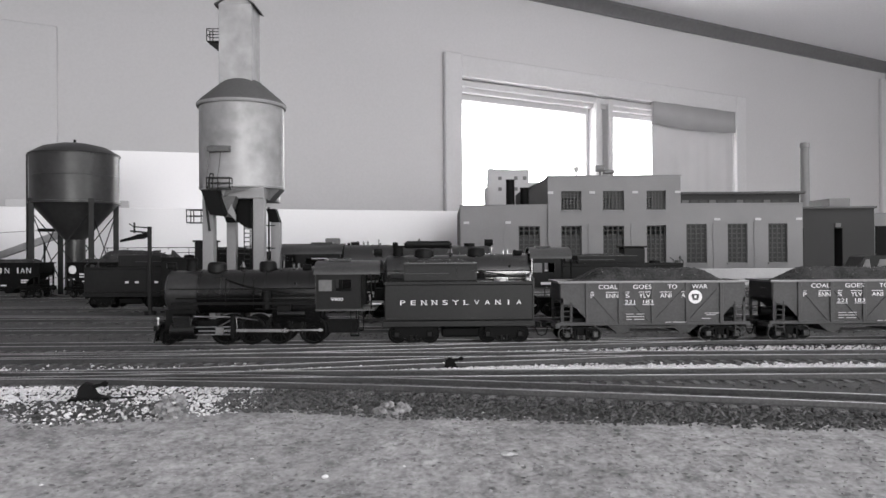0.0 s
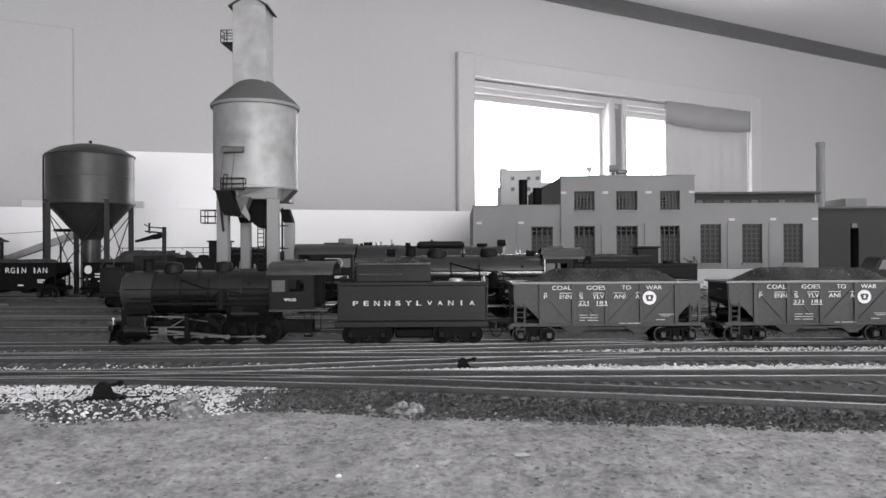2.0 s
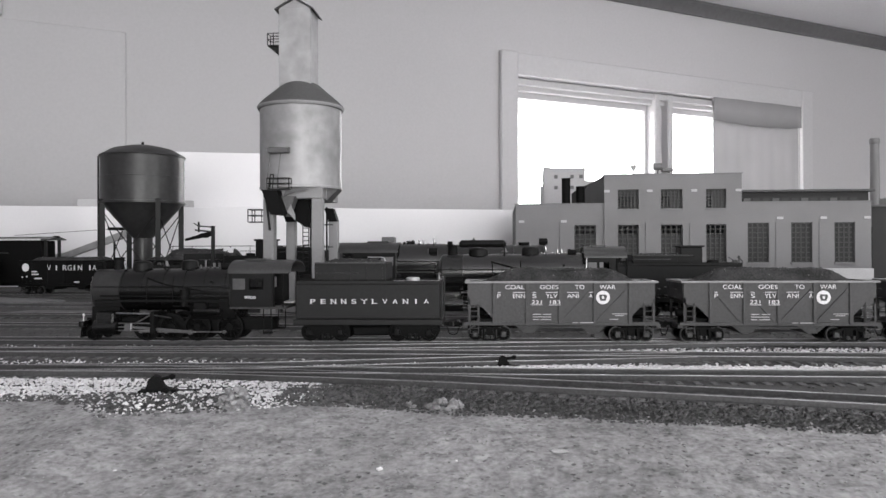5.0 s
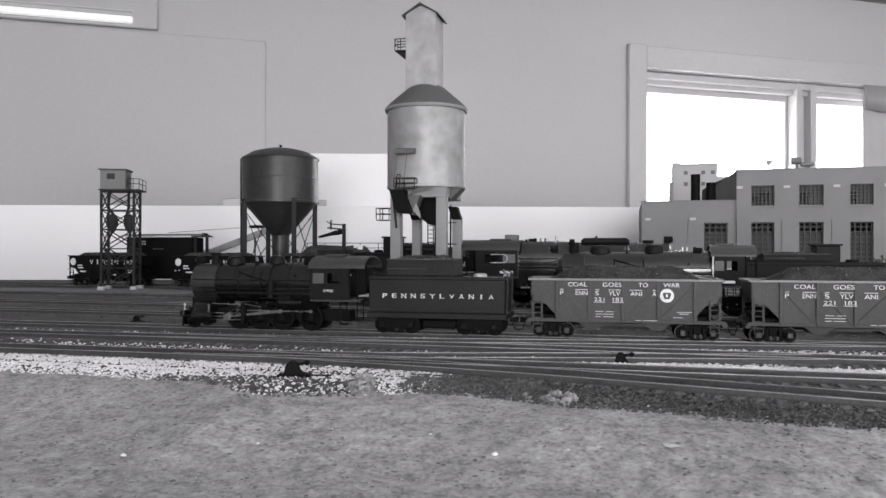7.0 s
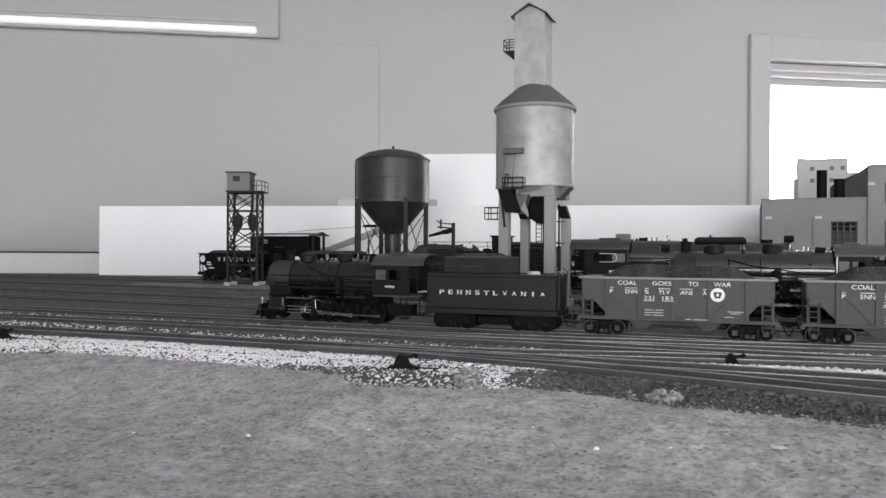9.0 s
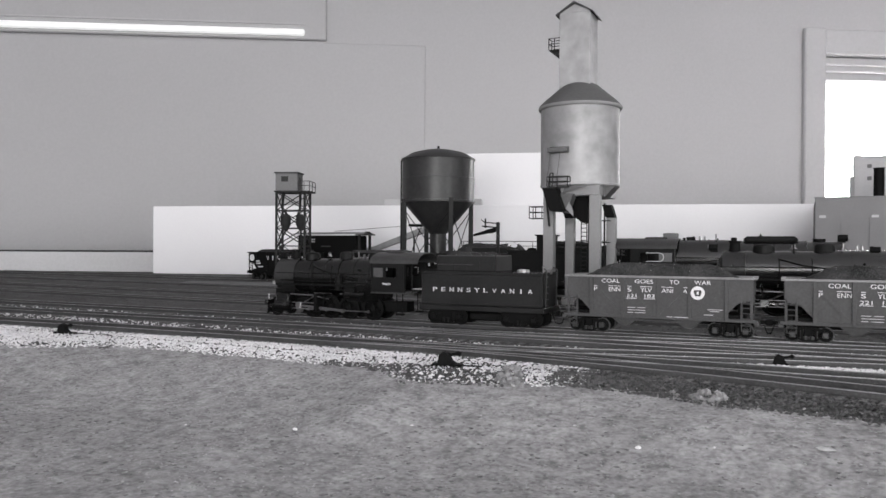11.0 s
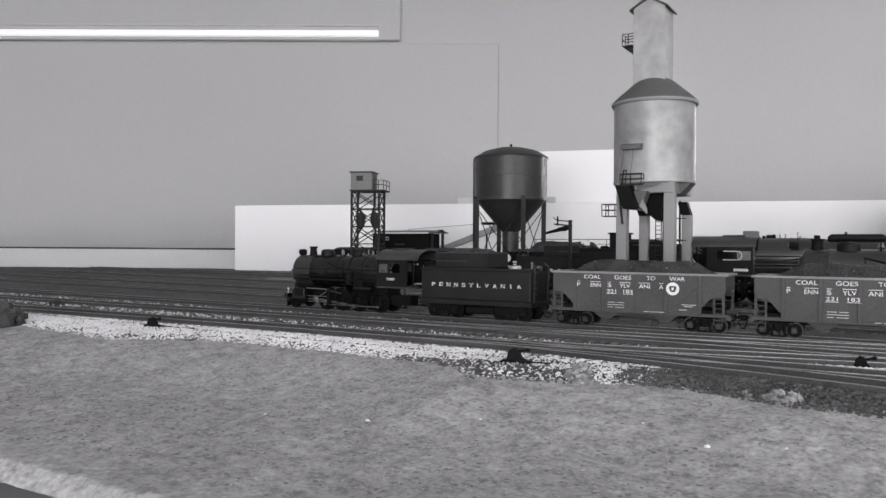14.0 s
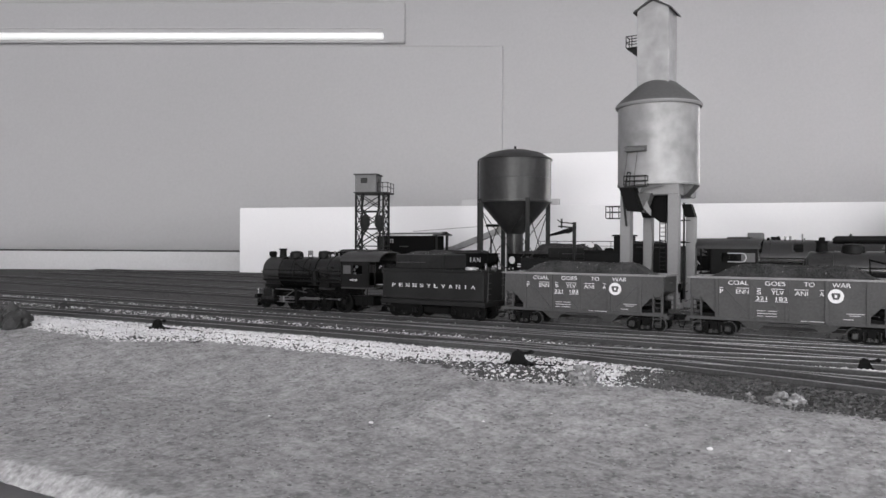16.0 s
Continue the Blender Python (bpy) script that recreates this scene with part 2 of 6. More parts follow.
def thing(name, label, category, m=None, group="", kind="", shape=None, mat=None, smooth=35):
    ob = new(name, shape.mesh(name, mat, smooth) if shape else None)
    if m is not None:
        ob.matrix_world = m
    return tagged(ob, label, category, group, kind)


def letters(text, height, width, mat, parent, at, name="lettering", squeeze=None, gap=0.0):
    """Raised lettering in one mesh, fitted into a width; at: its middle, on the xz plane facing -y."""
    data = bpy.data.curves.new(name, "FONT")
    data.body, data.align_x, data.align_y, data.extrude, data.space_character = text, "CENTER", "CENTER", 0.02, 1.0 + gap
    tmp = new(name, data)
    bpy.context.view_layer.update()
    me = bpy.data.meshes.new_from_object(tmp.evaluated_get(bpy.context.evaluated_depsgraph_get()))
    bpy.data.objects.remove(tmp)
    xs, ys = [v.co.x for v in me.vertices], [v.co.y for v in me.vertices]
    sx, sy = width / (max(xs) - min(xs)), height / (max(ys) - min(ys))
    cx, cy = (max(xs) + min(xs)) / 2, (max(ys) + min(ys)) / 2
    for v in me.vertices:
        v.co = Vector(((v.co.x - cx) * sx, -v.co.z * 0.003, (v.co.y - cy) * sy))
    me.materials.clear()
    me.materials.append(mat)
    return part(name, me, mat, parent, at=at)


def pierced(x0, x1, y0, y1, z0, z1, holes):
    """A wall of one piece with square holes (x0, x1, z0, z1) through it."""
    xs = sorted({x0, x1, *[h[0] for h in holes], *[h[1] for h in holes]})
    zs = sorted({z0, z1, *[h[2] for h in holes], *[h[3] for h in holes]})
    nx, nz = len(xs), len(zs)
    pts = [(x, y, z) for y in (y0, y1) for x in xs for z in zs]
    k = lambda s, i, j: s * nx * nz + i * nz + j
    full = lambda i, j: 0 <= i < nx - 1 and 0 <= j < nz - 1 and not any(h[0] <= xs[i] + 1e-7 and xs[i + 1] <= h[1] + 1e-7 and h[2] <= zs[j] + 1e-7 and zs[j + 1] <= h[3] + 1e-7 for h in holes)
    fs = []
    for i in range(nx - 1):
        for j in range(nz - 1):
            if full(i, j):
                fs += [(k(0, i, j), k(0, i + 1, j), k(0, i + 1, j + 1), k(0, i, j + 1)), (k(1, i, j), k(1, i, j + 1), k(1, i + 1, j + 1), k(1, i + 1, j))]
                for di, dj, a, b in ((-1, 0, (i, j), (i, j + 1)), (1, 0, (i + 1, j), (i + 1, j + 1)), (0, -1, (i, j), (i + 1, j)), (0, 1, (i, j + 1), (i + 1, j + 1))):
                    if not full(i + di, j + dj):
                        fs.append((k(0, *a), k(0, *b), k(1, *b), k(1, *a)))
    used = sorted({v for f in fs for v in f})
    at = {v: n for n, v in enumerate(used)}
    return Shape().add([pts[v] for v in used], [tuple(at[v] for v in f) for f in fs])


# ---- the room ----
def slab(name, x0, x1, y0, y1, z0, z1, mat, label, m=ROOM, holes=(), axis="y", cat="wall"):
    """A wall, floor or ceiling with holes (x0, x1, z0, z1) through it."""
    sh = Shape().box(x0, x1, y0, y1, z0, z1) if not holes else pierced(x0, x1, y0, y1, z0, z1, holes)
    return thing(name, label, cat, m, kind="structure", shape=sh, mat=mat, smooth=0)


WIN = (0.0, 1.507, -0.4, 0.70)
slab("wall_north", U0, U1, 0, 0.18, FLOOR_Z, CEIL_Z, WALL, "plain painted room wall with a wide window", holes=(WIN,))
# unseen wall: its two openings are added to hold the fill lamps
slab("wall_south", U0, U1, V0 - 0.18, V0, FLOOR_Z, CEIL_Z, WALL, "plain painted room wall with two added openings for fill light", holes=((-3.25, -1.35, -0.4, 0.7), (-0.15, 1.75, -0.4, 0.7)))
slab("wall_west", U0 - 0.18, U0, V0 - 0.18, 0.18, FLOOR_Z, CEIL_Z, WALL, "plain painted room wall")
slab("wall_east", U1, U1 + 0.18, V0 - 0.18, 0.18, FLOOR_Z, CEIL_Z, WALL, "plain painted room wall")
slab("floor", U0 - 0.18, U1 + 0.18, V0 - 0.18, 0.18, FLOOR_Z - 0.1, FLOOR_Z, CARPET, "dark grey carpeted floor", cat="floor")
slab("ceiling", U0 - 0.18, U1 + 0.18, V0 - 0.18, 0.18, CEIL_Z, CEIL_Z + 0.1, CEIL, "pale painted ceiling", cat="ceiling")

crown = Shape().prism([(0, CEIL_Z - 0.052), (-0.012, CEIL_Z - 0.052), (-0.018, CEIL_Z - 0.035), (-0.04, CEIL_Z - 0.012), (-0.04, CEIL_Z), (0, CEIL_Z)], "x", 0.05, U1)
thing("crown_trim", "dark stained crown moulding along the ceiling", "moulding", ROOM, kind="structure", shape=crown, mat=DARKTRIM)
thing("corner_trim", "pale upright trim board at the wall's end", "trim", ROOM, kind="structure", shape=Shape().box(2.715, U1, -0.02, 0, FLOOR_Z, 1.0, c=0.003), mat=TRIMW)

# the window
win = thing("window_1", "wide two-light window with pale casing, bright overcast sky behind", "window", ROOM, kind="structure")
part("casing", Shape().box(-0.077, -0.004, -0.022, 0, -0.48, 0.786, c=0.004).box(-0.004, 1.511, -0.018, 0, 0.702, 0.782, c=0.003).box(1.511, 1.58, -0.018, 0, -0.48, 0.782, c=0.003), TRIMW, win)
part("head_rail", Shape().box(0.002, 1.505, 0.03, 0.05, 0.655, 0.698, c=0.003).box(0.002, 1.505, 0.012, 0.026, 0.672, 0.698, c=0.003), TRIMW, win)
part("window_frame", Shape().box(0.0, 0.668, 0.06, 0.12, 0.634, 0.70).box(0.656, 0.668, 0.06, 0.12, -0.4, 0.634).box(0.0, 0.012, 0.06, 0.12, -0.4, 0.634).box(0.766, 1.507, 0.06, 0.12, 0.635, 0.70).box(1.47, 1.507, 0.06, 0.12, -0.4, 0.635).box(0.0, 1.507, 0.06, 0.12, -0.4, -0.34), TRIMW, win, "grey shaded sash frame")
part("mullion", Shape().box(0.668, 0.697, 0.01, 0.15, -0.4, 0.70, c=0.004).box(0.697, 0.737, 0.045, 0.15, -0.4, 0.70, c=0.004).box(0.737, 0.766, 0.01, 0.15, -0.4, 0.70, c=0.004), TRIMW, win)
for a, b, top in ((0.012, 0.656, 0.634), (0.766, 1.47, 0.635)):
    pane = part("pane", Shape().box(a, b, 0.088, 0.092, -0.34, top), GLASS, win, smooth=0)
    pane.visible_shadow = False
part("window_sill", Shape().box(-0.08, 1.58, -0.05, 0.17, -0.43, -0.4, c=0.004), TRIMW, win)
thing("backdrop_sky", "blank white overcast sky outside the window", "sky", ROOM, kind="structure", shape=Shape().box(-4, 6, 2.4, 2.42, -2.5, 3.5), mat=SKYGLOW, smooth=0)

# curtain panel, gathered in soft folds
cv, cf, nx, nz = [], [], 70, 24
for j in range(nz + 1):
    for i in range(nx + 1):
        u, w = i / nx, j / nz
        z = 0.702 - w * 1.05 - (0.03 * math.sin(u * 2.2) if j == 0 else 0)
        cv.append((0.962 + 0.522 * u + 0.012 * w, -0.012 + 0.005 * math.sin(u * 19 + 0.8 * math.sin(w * 3)) * (0.2 + w) + 0.001 * math.sin(u * 47), z))
cf = [(j * (nx + 1) + i, j * (nx + 1) + i + 1, (j + 1) * (nx + 1) + i + 1, (j + 1) * (nx + 1) + i) for j in range(nz) for i in range(nx)]
cur = Shape().add(cv, cf)
curtain = thing("curtain", "thin grey cloth curtain hung across the window's end", "curtain", ROOM)
part("cloth", cur, CURTAIN, curtain).modifiers.new("thick", "SOLIDIFY").thickness = 0.002
# a darker sheet stands in for the shadow across the curtain's top
vt = Shape().add([(0.958 + 0.532 * i / 40, -0.024 + 0.003 * math.sin(i * 0.4), 0.703 if top else 0.607 - 0.012 * math.sin(i / 40 * 3.1) + 0.0015 * math.sin(i * 0.7)) for top in (True, False) for i in range(41)], [(i, i + 1, 42 + i, 41 + i) for i in range(40)])
part("valance", vt, material("curtain_top_shade", 0.3, 0.85, spread=0.08, grain=900, stain=6), curtain, "darker top of the curtain, its shade put into the cloth").modifiers.new("thick", "SOLIDIFY").thickness = 0.003

# panel and bright strip on the wall, far end
thing("wall_panel", "large flat painted panel fixed to the wall", "panel", ROOM, shape=Shape().box(-3.9, -1.324, -0.014, 0, -0.9, 0.692, c=0.003), mat=WALL)
lamp = thing("wall_light", "long box on the wall with a white strip, its shine put in as a glow", "light", ROOM)
part("housing", Shape().box(-3.9, -1.633, -0.02, 0, 0.699, 0.83, c=0.004), WALL, lamp)
# raised pale line added for the fainter lit streak above the strip
part("ledge", Shape().box(-3.88, -1.70, -0.027, -0.02, 0.742, 0.747, c=0.001), TRIMW, lamp, "thin pale raised line above the strip")
# a weak glow stands in for the strip's bright reflection
part("tube", Shape().box(-3.85, -1.70, -0.034, -0.021, 0.708, 0.728, c=0.004), glowing("strip_glow", 0.42), lamp, "bright white strip, its shine put in as a weak glow")

fixture = thing("ceiling_light", "flat white ceiling light panel above the layout", "light", ROOM)
part("frame", Shape().box(-1.09, -1.05, -2.49, -1.91, 1.04, 1.09).box(0.15, 0.19, -2.49, -1.91, 1.04, 1.09).box(-1.05, 0.15, -2.49, -2.45, 1.04, 1.09).box(-1.05, 0.15, -1.95, -1.91, 1.04, 1.09), TRIMW, fixture)
part("diffuser", Shape().box(-1.05, 0.15, -2.45, -1.95, 1.05, 1.06), glowing("diffuser_glow", 1.5), fixture, "glowing white diffuser")


# ---- the layout table ----
def front_edge(x):
    return 0.0975 + 0.003 * math.sin(x * 5)


def back_edge(x):
    return min(1.8, 2.767 + 0.589 * (x - 0.068) - 0.05)


TURF_X = [-1.2, -0.51, -0.385, -0.36, -0.345, -0.285, -0.205, -0.168, -0.142, -0.103, -0.079, -0.045, -0.018, 0.01, 0.045, 0.08, 0.14, 0.5]
TURF_Y = [0.25, 0.266, 0.252, 0.268, 0.282, 0.2855, 0.2835, 0.284, 0.259, 0.268, 0.282, 0.2745, 0.269, 0.263, 0.259, 0.2534, 0.244, 0.205]


def turf_line(x):
    """Where the turf ends and the ballast begins."""
    return float(np.interp(x, TURF_X, TURF_Y)) + 0.0015 * math.sin(x * 97)


def smooth(a):
    a = max(0.0, min(1.0, a))
    return a * a * (3 - 2 * a)


def ground_z(x, y):
    e = turf_line(x)
    z = -0.003 * smooth((e + 0.012 - y) / 0.02) - 0.011 * smooth((e - y) / 0.09)
    z += (0.0012 * noise.noise(Vector((x * 22, y * 22, 0))) + 0.0004 * noise.noise(Vector((x * 75, y * 75, 5)))) * smooth((e - y) / 0.03)
    z -= 0.005 * smooth((front_edge(x) + 0.008 - y) / 0.01)
    return z


def sheet(name, x0, x1, nx, ylo, yhi, ny, lift, mat, label, cat):
    v, f = [], []
    for i in range(nx + 1):
        x = x0 + (x1 - x0) * i / nx
        a, b = ylo(x), yhi(x)
        for j in range(ny + 1):
            y = a + (b - a) * j / ny
            v.append((x, y, ground_z(x, y) + lift(x, y)))
    f = [(i * (ny + 1) + j, (i + 1) * (ny + 1) + j, (i + 1) * (ny + 1) + j + 1, i * (ny + 1) + j + 1) for i in range(nx) for j in range(ny)]
    return thing(name, label, cat, kind="structure", shape=Shape().add(v, f), mat=mat, smooth=180)


sheet("ground", -2.3, 1.9, 240, lambda x: turf_line(x) - 0.02, back_edge, 130, lambda x, y: (0.0011 if 0.3 < y < 0.6 else 0.0004) + 0.0004 * noise.noise(Vector((x * 60, y * 60, 3))), BED, "dark cinder ground of the model rail yard", "ground")
sheet("ground_turf", -1.0, 0.6, 1000, front_edge, lambda x: turf_line(x) + 0.004 * noise.noise(Vector((x * 130, 0, 7))), 160, lambda x, y: 0.001 + 0.0002 * noise.noise(Vector((x * 210, y * 210, 0))) + 0.0004 * noise.noise(Vector((x * 430, y * 430, 0))), TURF, "grey flocked turf along the layout's front", "grass")

table = thing("layout_table", "plain dark fronted table under the model railroad", "table")
tv = [(-2.3, front_edge(-2.3)), (-0.14, front_edge(-0.14)), (0.0, front_edge(0.0)), (0.26, front_edge(0.26)), (1.9, front_edge(1.9)), (1.9, 1.8), (-1.6, 1.72), (-2.3, back_edge(-2.3))]
part("tabletop", Shape().prism(tv, "z", -0.09, -0.03), GREYBOARD, table)
part("fascia", Shape().box(-2.3, 1.9, 0.0765, 0.0935, -0.16, -0.032, c=0.002), GREYBLACK, table)
for lx, ly in ((-2.1, 0.2), (-0.9, 0.2), (0.4, 0.2), (1.8, 0.2), (-1.9, 1.2), (0.4, 1.6), (1.8, 1.6)):
    part("leg", Shape().box(lx - 0.04, lx + 0.04, ly - 0.04, ly + 0.04, FLOOR_Z, -0.09, c=0.004), GREYBOARD, table)


# ---- tracks ----
def spline(pts, step):
    """Points and headings at even steps along a soft line through pts."""
    out, p = [], [Vector((a, b, 0)) for a, b in pts]
    p = [p[0] * 2 - p[1]] + p + [p[-1] * 2 - p[-2]]
    fine = []
    for a, b, c, d in zip(p, p[1:], p[2:], p[3:]):
        for k in range(40):
            t = k / 40
            fine.append(0.5 * (2 * b + (c - a) * t + (2 * a - 5 * b + 4 * c - d) * t * t + (3 * b - a - 3 * c + d) * t ** 3))
    fine.append(p[-2])
    left = 0.0
    for a, b in zip(fine, fine[1:]):
        d = b - a
        while left < d.length:
            out.append((a + d.normalized() * left, d.normalized()))
            left += step
        left -= d.length
    return out


GAUGE = 0.0172
TIE_MESH = Shape().box(-0.0014, 0.0014, -0.0155, 0.0155, 0, 0.0017, c=0.0002).mesh("tie", TIE)


def track(pts, label, ties=True, single=False, step=0.0072):
    t = thing("track", label, "track", group="yard tracks")
    along = spline(pts, 0.012)
    for side in (-1, 1):
        web, head = Shape(), Shape()
        for k, (prof, sh) in enumerate((([(-0.0009, 0.0016), (0.0009, 0.0016), (0.0004, 0.0022), (0.0004, 0.0039), (-0.0004, 0.0039), (-0.0004, 0.0022)], web), ([(-0.00042, 0.0039), (0.00042, 0.0039), (0.00034, 0.0042), (-0.00034, 0.0042)], head))):
            n = len(prof)
            v = []
            for p, d in along:
                s = Vector((-d.y, d.x, 0))
                for o, z in prof:
                    q = p + s * (side * GAUGE / 2 + o)
                    v.append((q.x, q.y, z))
            f = [(i * n + j, i * n + (j + 1) % n, (i + 1) * n + (j + 1) % n, (i + 1) * n + j) for i in range(len(along) - 1) for j in range(n)]
            f += [tuple(range(n - 1, -1, -1)), tuple(range((len(along) - 1) * n, len(along) * n))]
            sh.add(v, f)
        rail = part("rail", web, RAIL, t)
        part("railhead", head, RAILTOP, rail, "worn bright railhead")
    rng = random.Random(len(pts) * 7 + int(abs(pts[0][1]) * 1000))
    joined = Shape()
    for p, d in spline(pts, step):
        m = Matrix.Translation(p) @ Matrix.Rotation(math.atan2(d.y, d.x) + rng.uniform(-0.04, 0.04), 4, "Z")
        if single:
            part("tie", TIE_MESH, TIE, t, at=m)
        else:
            joined.box(-0.0014, 0.0014, -0.0155, 0.0155, 0, 0.0017, m=m)
    if not single:
        tagged(part("tie", joined, TIE, t, smooth=0), kind="stuff")
    return t


def main_y(x):
    return 0.449 + 0.0197 * x


track([(-1.5, main_y(-1.5)), (0, main_y(0)), (0.8, main_y(0.8))], "yard track with dark ties that carries the coal train")
track([(-1.5, 0.352), (-0.6, 0.378), (-0.2, 0.392), (0.8, 0.388)], "yard track with weathered ties and shiny rails")
track([(-0.85, 0.29), (-0.6, 0.312), (-0.3, 0.328), (0, 0.331), (0.6, 0.332)], "yard lead track with weathered ties beside ballast", single=True)
track([(-0.17, 0.3315), (-0.05, 0.315), (0.05, 0.294), (0.155, 0.268), (0.3, 0.225)], "turnout track with dark ties curving off the yard lead", single=True)
track([(-0.22, 0.3325), (-0.12, 0.342), (-0.02, 0.365), (0.1, 0.389)], "crossover track with shiny rails")
track([(-0.3, 0.392), (-0.15, 0.403), (0.0, 0.425), (0.16, 0.451)], "crossover track joining the train's track")
track([(-1.3, 0.56), (0.0, 0.53), (0.8, 0.53)], "rear yard track with dark ties", step=0.009)
track([(-1.3, 0.66), (0.0, 0.62), (0.9, 0.62)], "rear yard track with dark ties", step=0.009)
track([(-1.4, 0.80), (-0.3, 0.75), (0.0, 0.72), (0.9, 0.72)], "rear yard track with dark ties", step=0.009)
track([(-1.5, 0.92), (-0.4, 0.92), (0.9, 0.92)], "rear yard track with dark ties", step=0.009)
track([(-1.5, 0.985), (-0.4, 0.985), (0.5, 1.0)], "rear yard track with dark ties", step=0.009)


# ---- gravel, turf bits ----
def scatter(name, label, cat, count, place, size, mat, seed, flat=0.7, raised=0.0):
    """Loose bits, each a small crooked octahedron or cube."""
    rng = random.Random(seed)
    sh = Shape()
    k = 0
    while k < count:
        x, y = place(rng)
        if x is None:
            continue
        k += 1
        s = size * rng.uniform(0.55, 1.35)
        z = ground_z(x, y) + (0.0011 if y > 0.3 else 0.0005) + raised
        q = Euler((rng.uniform(0, 6), rng.uniform(0, 6), rng.uniform(0, 6))).to_matrix()
        pts = [Vector(p) * s * rng.uniform(0.7, 1.2) for p in ((0.5, 0, 0), (-0.5, 0, 0), (0, 0.5, 0), (0, -0.5, 0), (0, 0, 0.42), (0, 0, -0.42))]
        pts = [q @ p for p in pts]
        lift = s * 0.22
        sh.add([(p.x + x, p.y + y, p.z * flat + z + lift) for p in pts], [(0, 2, 4), (2, 1, 4), (1, 3, 4), (3, 0, 4), (2, 0, 5), (1, 2, 5), (3, 1, 5), (0, 3, 5)])
    return thing(name, label, cat, kind="stuff", shape=sh, mat=mat, smooth=0)


def white_zone(rng):
    x = rng.uniform(-0.85, -0.055)
    lo, hi = turf_line(x) - 0.003, (0.3165 if x > -0.3 else 0.3165 + (x + 0.3) * 0.06)
    y = rng.uniform(lo, hi)
    if -0.2 < x < -0.11 and y < 0.283 and rng.random() < 0.45:
        return None, None
    if x > -0.078 and rng.random() < (x + 0.078) / 0.012:
        return None, None
    return x, y


def dark_zone(rng):
    x = rng.uniform(-0.085, 0.5)
    return x, rng.uniform(turf_line(x) - 0.003, 0.302 - max(0, x - 0.02) * 0.18)


def line_zone(y0, x0, x1, w, fade=0.0):
    def place(rng):
        x = rng.uniform(x0, x1)
        if rng.random() < fade * max(0, (0.25 - x) / 0.5) or noise.noise(Vector((x * 40, y0 * 90, 1))) < -0.5:
            return None, None
        return x, y0 + rng.gauss(0, w)
    return place


def mixed_zone(rng):
    x = rng.uniform(-0.2, -0.1)
    return x, rng.uniform(turf_line(x) - 0.004, 0.287)


def bed_zone(rng):
    return rng.uniform(-0.9, 0.6), rng.uniform(0.29, 0.56)


def turf_zone(rng):
    x = rng.uniform(-0.75, 0.42)
    y = rng.uniform(0.118, turf_line(x) + 0.004)
    return x, y


scatter("white_ballast", "heap of loose white limestone chips beside the track", "gravel", 19000, white_zone, 0.0016, LIMESTONE, 1)
scatter("dark_ballast", "loose dark cinders between turf and track", "gravel", 15000, dark_zone, 0.0015, CINDER, 2, raised=0.0006)
scatter("white_ballast", "line of white stone chips between two tracks", "gravel", 10500, line_zone(0.3585, -0.12, 0.5, 0.0048, 0.15), 0.0017, LIMESTONE, 3)
scatter("white_ballast", "thin line of white stone chips beside the track", "gravel", 2600, line_zone(0.418, -0.05, 0.5, 0.0055, 0.4), 0.0017, LIMESTONE, 4)
scatter("white_ballast", "sparse white stone chips among the tracks", "gravel", 1100, line_zone(0.362, -0.9, -0.1, 0.007), 0.0016, LIMESTONE, 5)
scatter("white_ballast", "sparse white stone chips among the tracks", "gravel", 1100, line_zone(0.41, -0.9, -0.05, 0.012), 0.0015, LIMESTONE, 6)
scatter("grey_ballast", "dark grey stones mixed into the white chips", "gravel", 800, mixed_zone, 0.0020, CINDER, 10)
scatter("white_ballast", "sparse white stone chips beside the train's track", "gravel", 1500, line_zone(0.432, -0.15, 0.5, 0.004, 0.3), 0.0015, LIMESTONE, 11)
scatter("white_ballast", "thin patches of white chips along the yard lead", "gravel", 500, line_zone(0.331, 0.14, 0.5, 0.003), 0.0015, LIMESTONE, 12)
scatter("cinders", "fine dark cinders over the yard", "gravel", 11000, bed_zone, 0.0015, CINDER, 7)
# dark flakes laid on the turf stand in for its shaded pits
scatter("turf_pits", "scattered dark flakes standing in for pits in the turf", "grass", 5200, turf_zone, 0.0019, TURFPIT, 9, flat=0.22, raised=0.0003)
scatter("turf_bits", "fine flock and crumbs over the turf", "grass", 16000, turf_zone, 0.0011, TURFBIT, 8, flat=0.5, raised=0.0004)

rngc = random.Random(4)
for k, (sx, sy, ss) in enumerate(((-0.035, 0.222, 0.002), (-0.156, 0.2, 0.0018), (-0.06, 0.235, 0.0013), (-0.115, 0.215, 0.0013), (-0.095, 0.232, 0.0013), (-0.012, 0.226, 0.0013), (-0.2, 0.19, 0.0013), (-0.07, 0.215, 0.0012))):
    sy = min(sy, turf_line(sx) - 0.004)
    thing("stone", "single small white stone lying on the turf", "stone", group="white stones", shape=Shape().blob((sx, sy, ground_z(sx, sy) + ss * 0.5), (ss * 0.6, ss * 0.5, ss * 0.45), 0.5, 1, k), mat=LIMESTONE, smooth=0)
thing("stone", "flat pale chip lying on the turf", "stone", shape=Shape().blob((0.0195, 0.230, ground_z(0.0195, 0.230) + 0.0012), (0.0026, 0.0020, 0.0006), 0.5, 2, 3), mat=STONE, smooth=0)


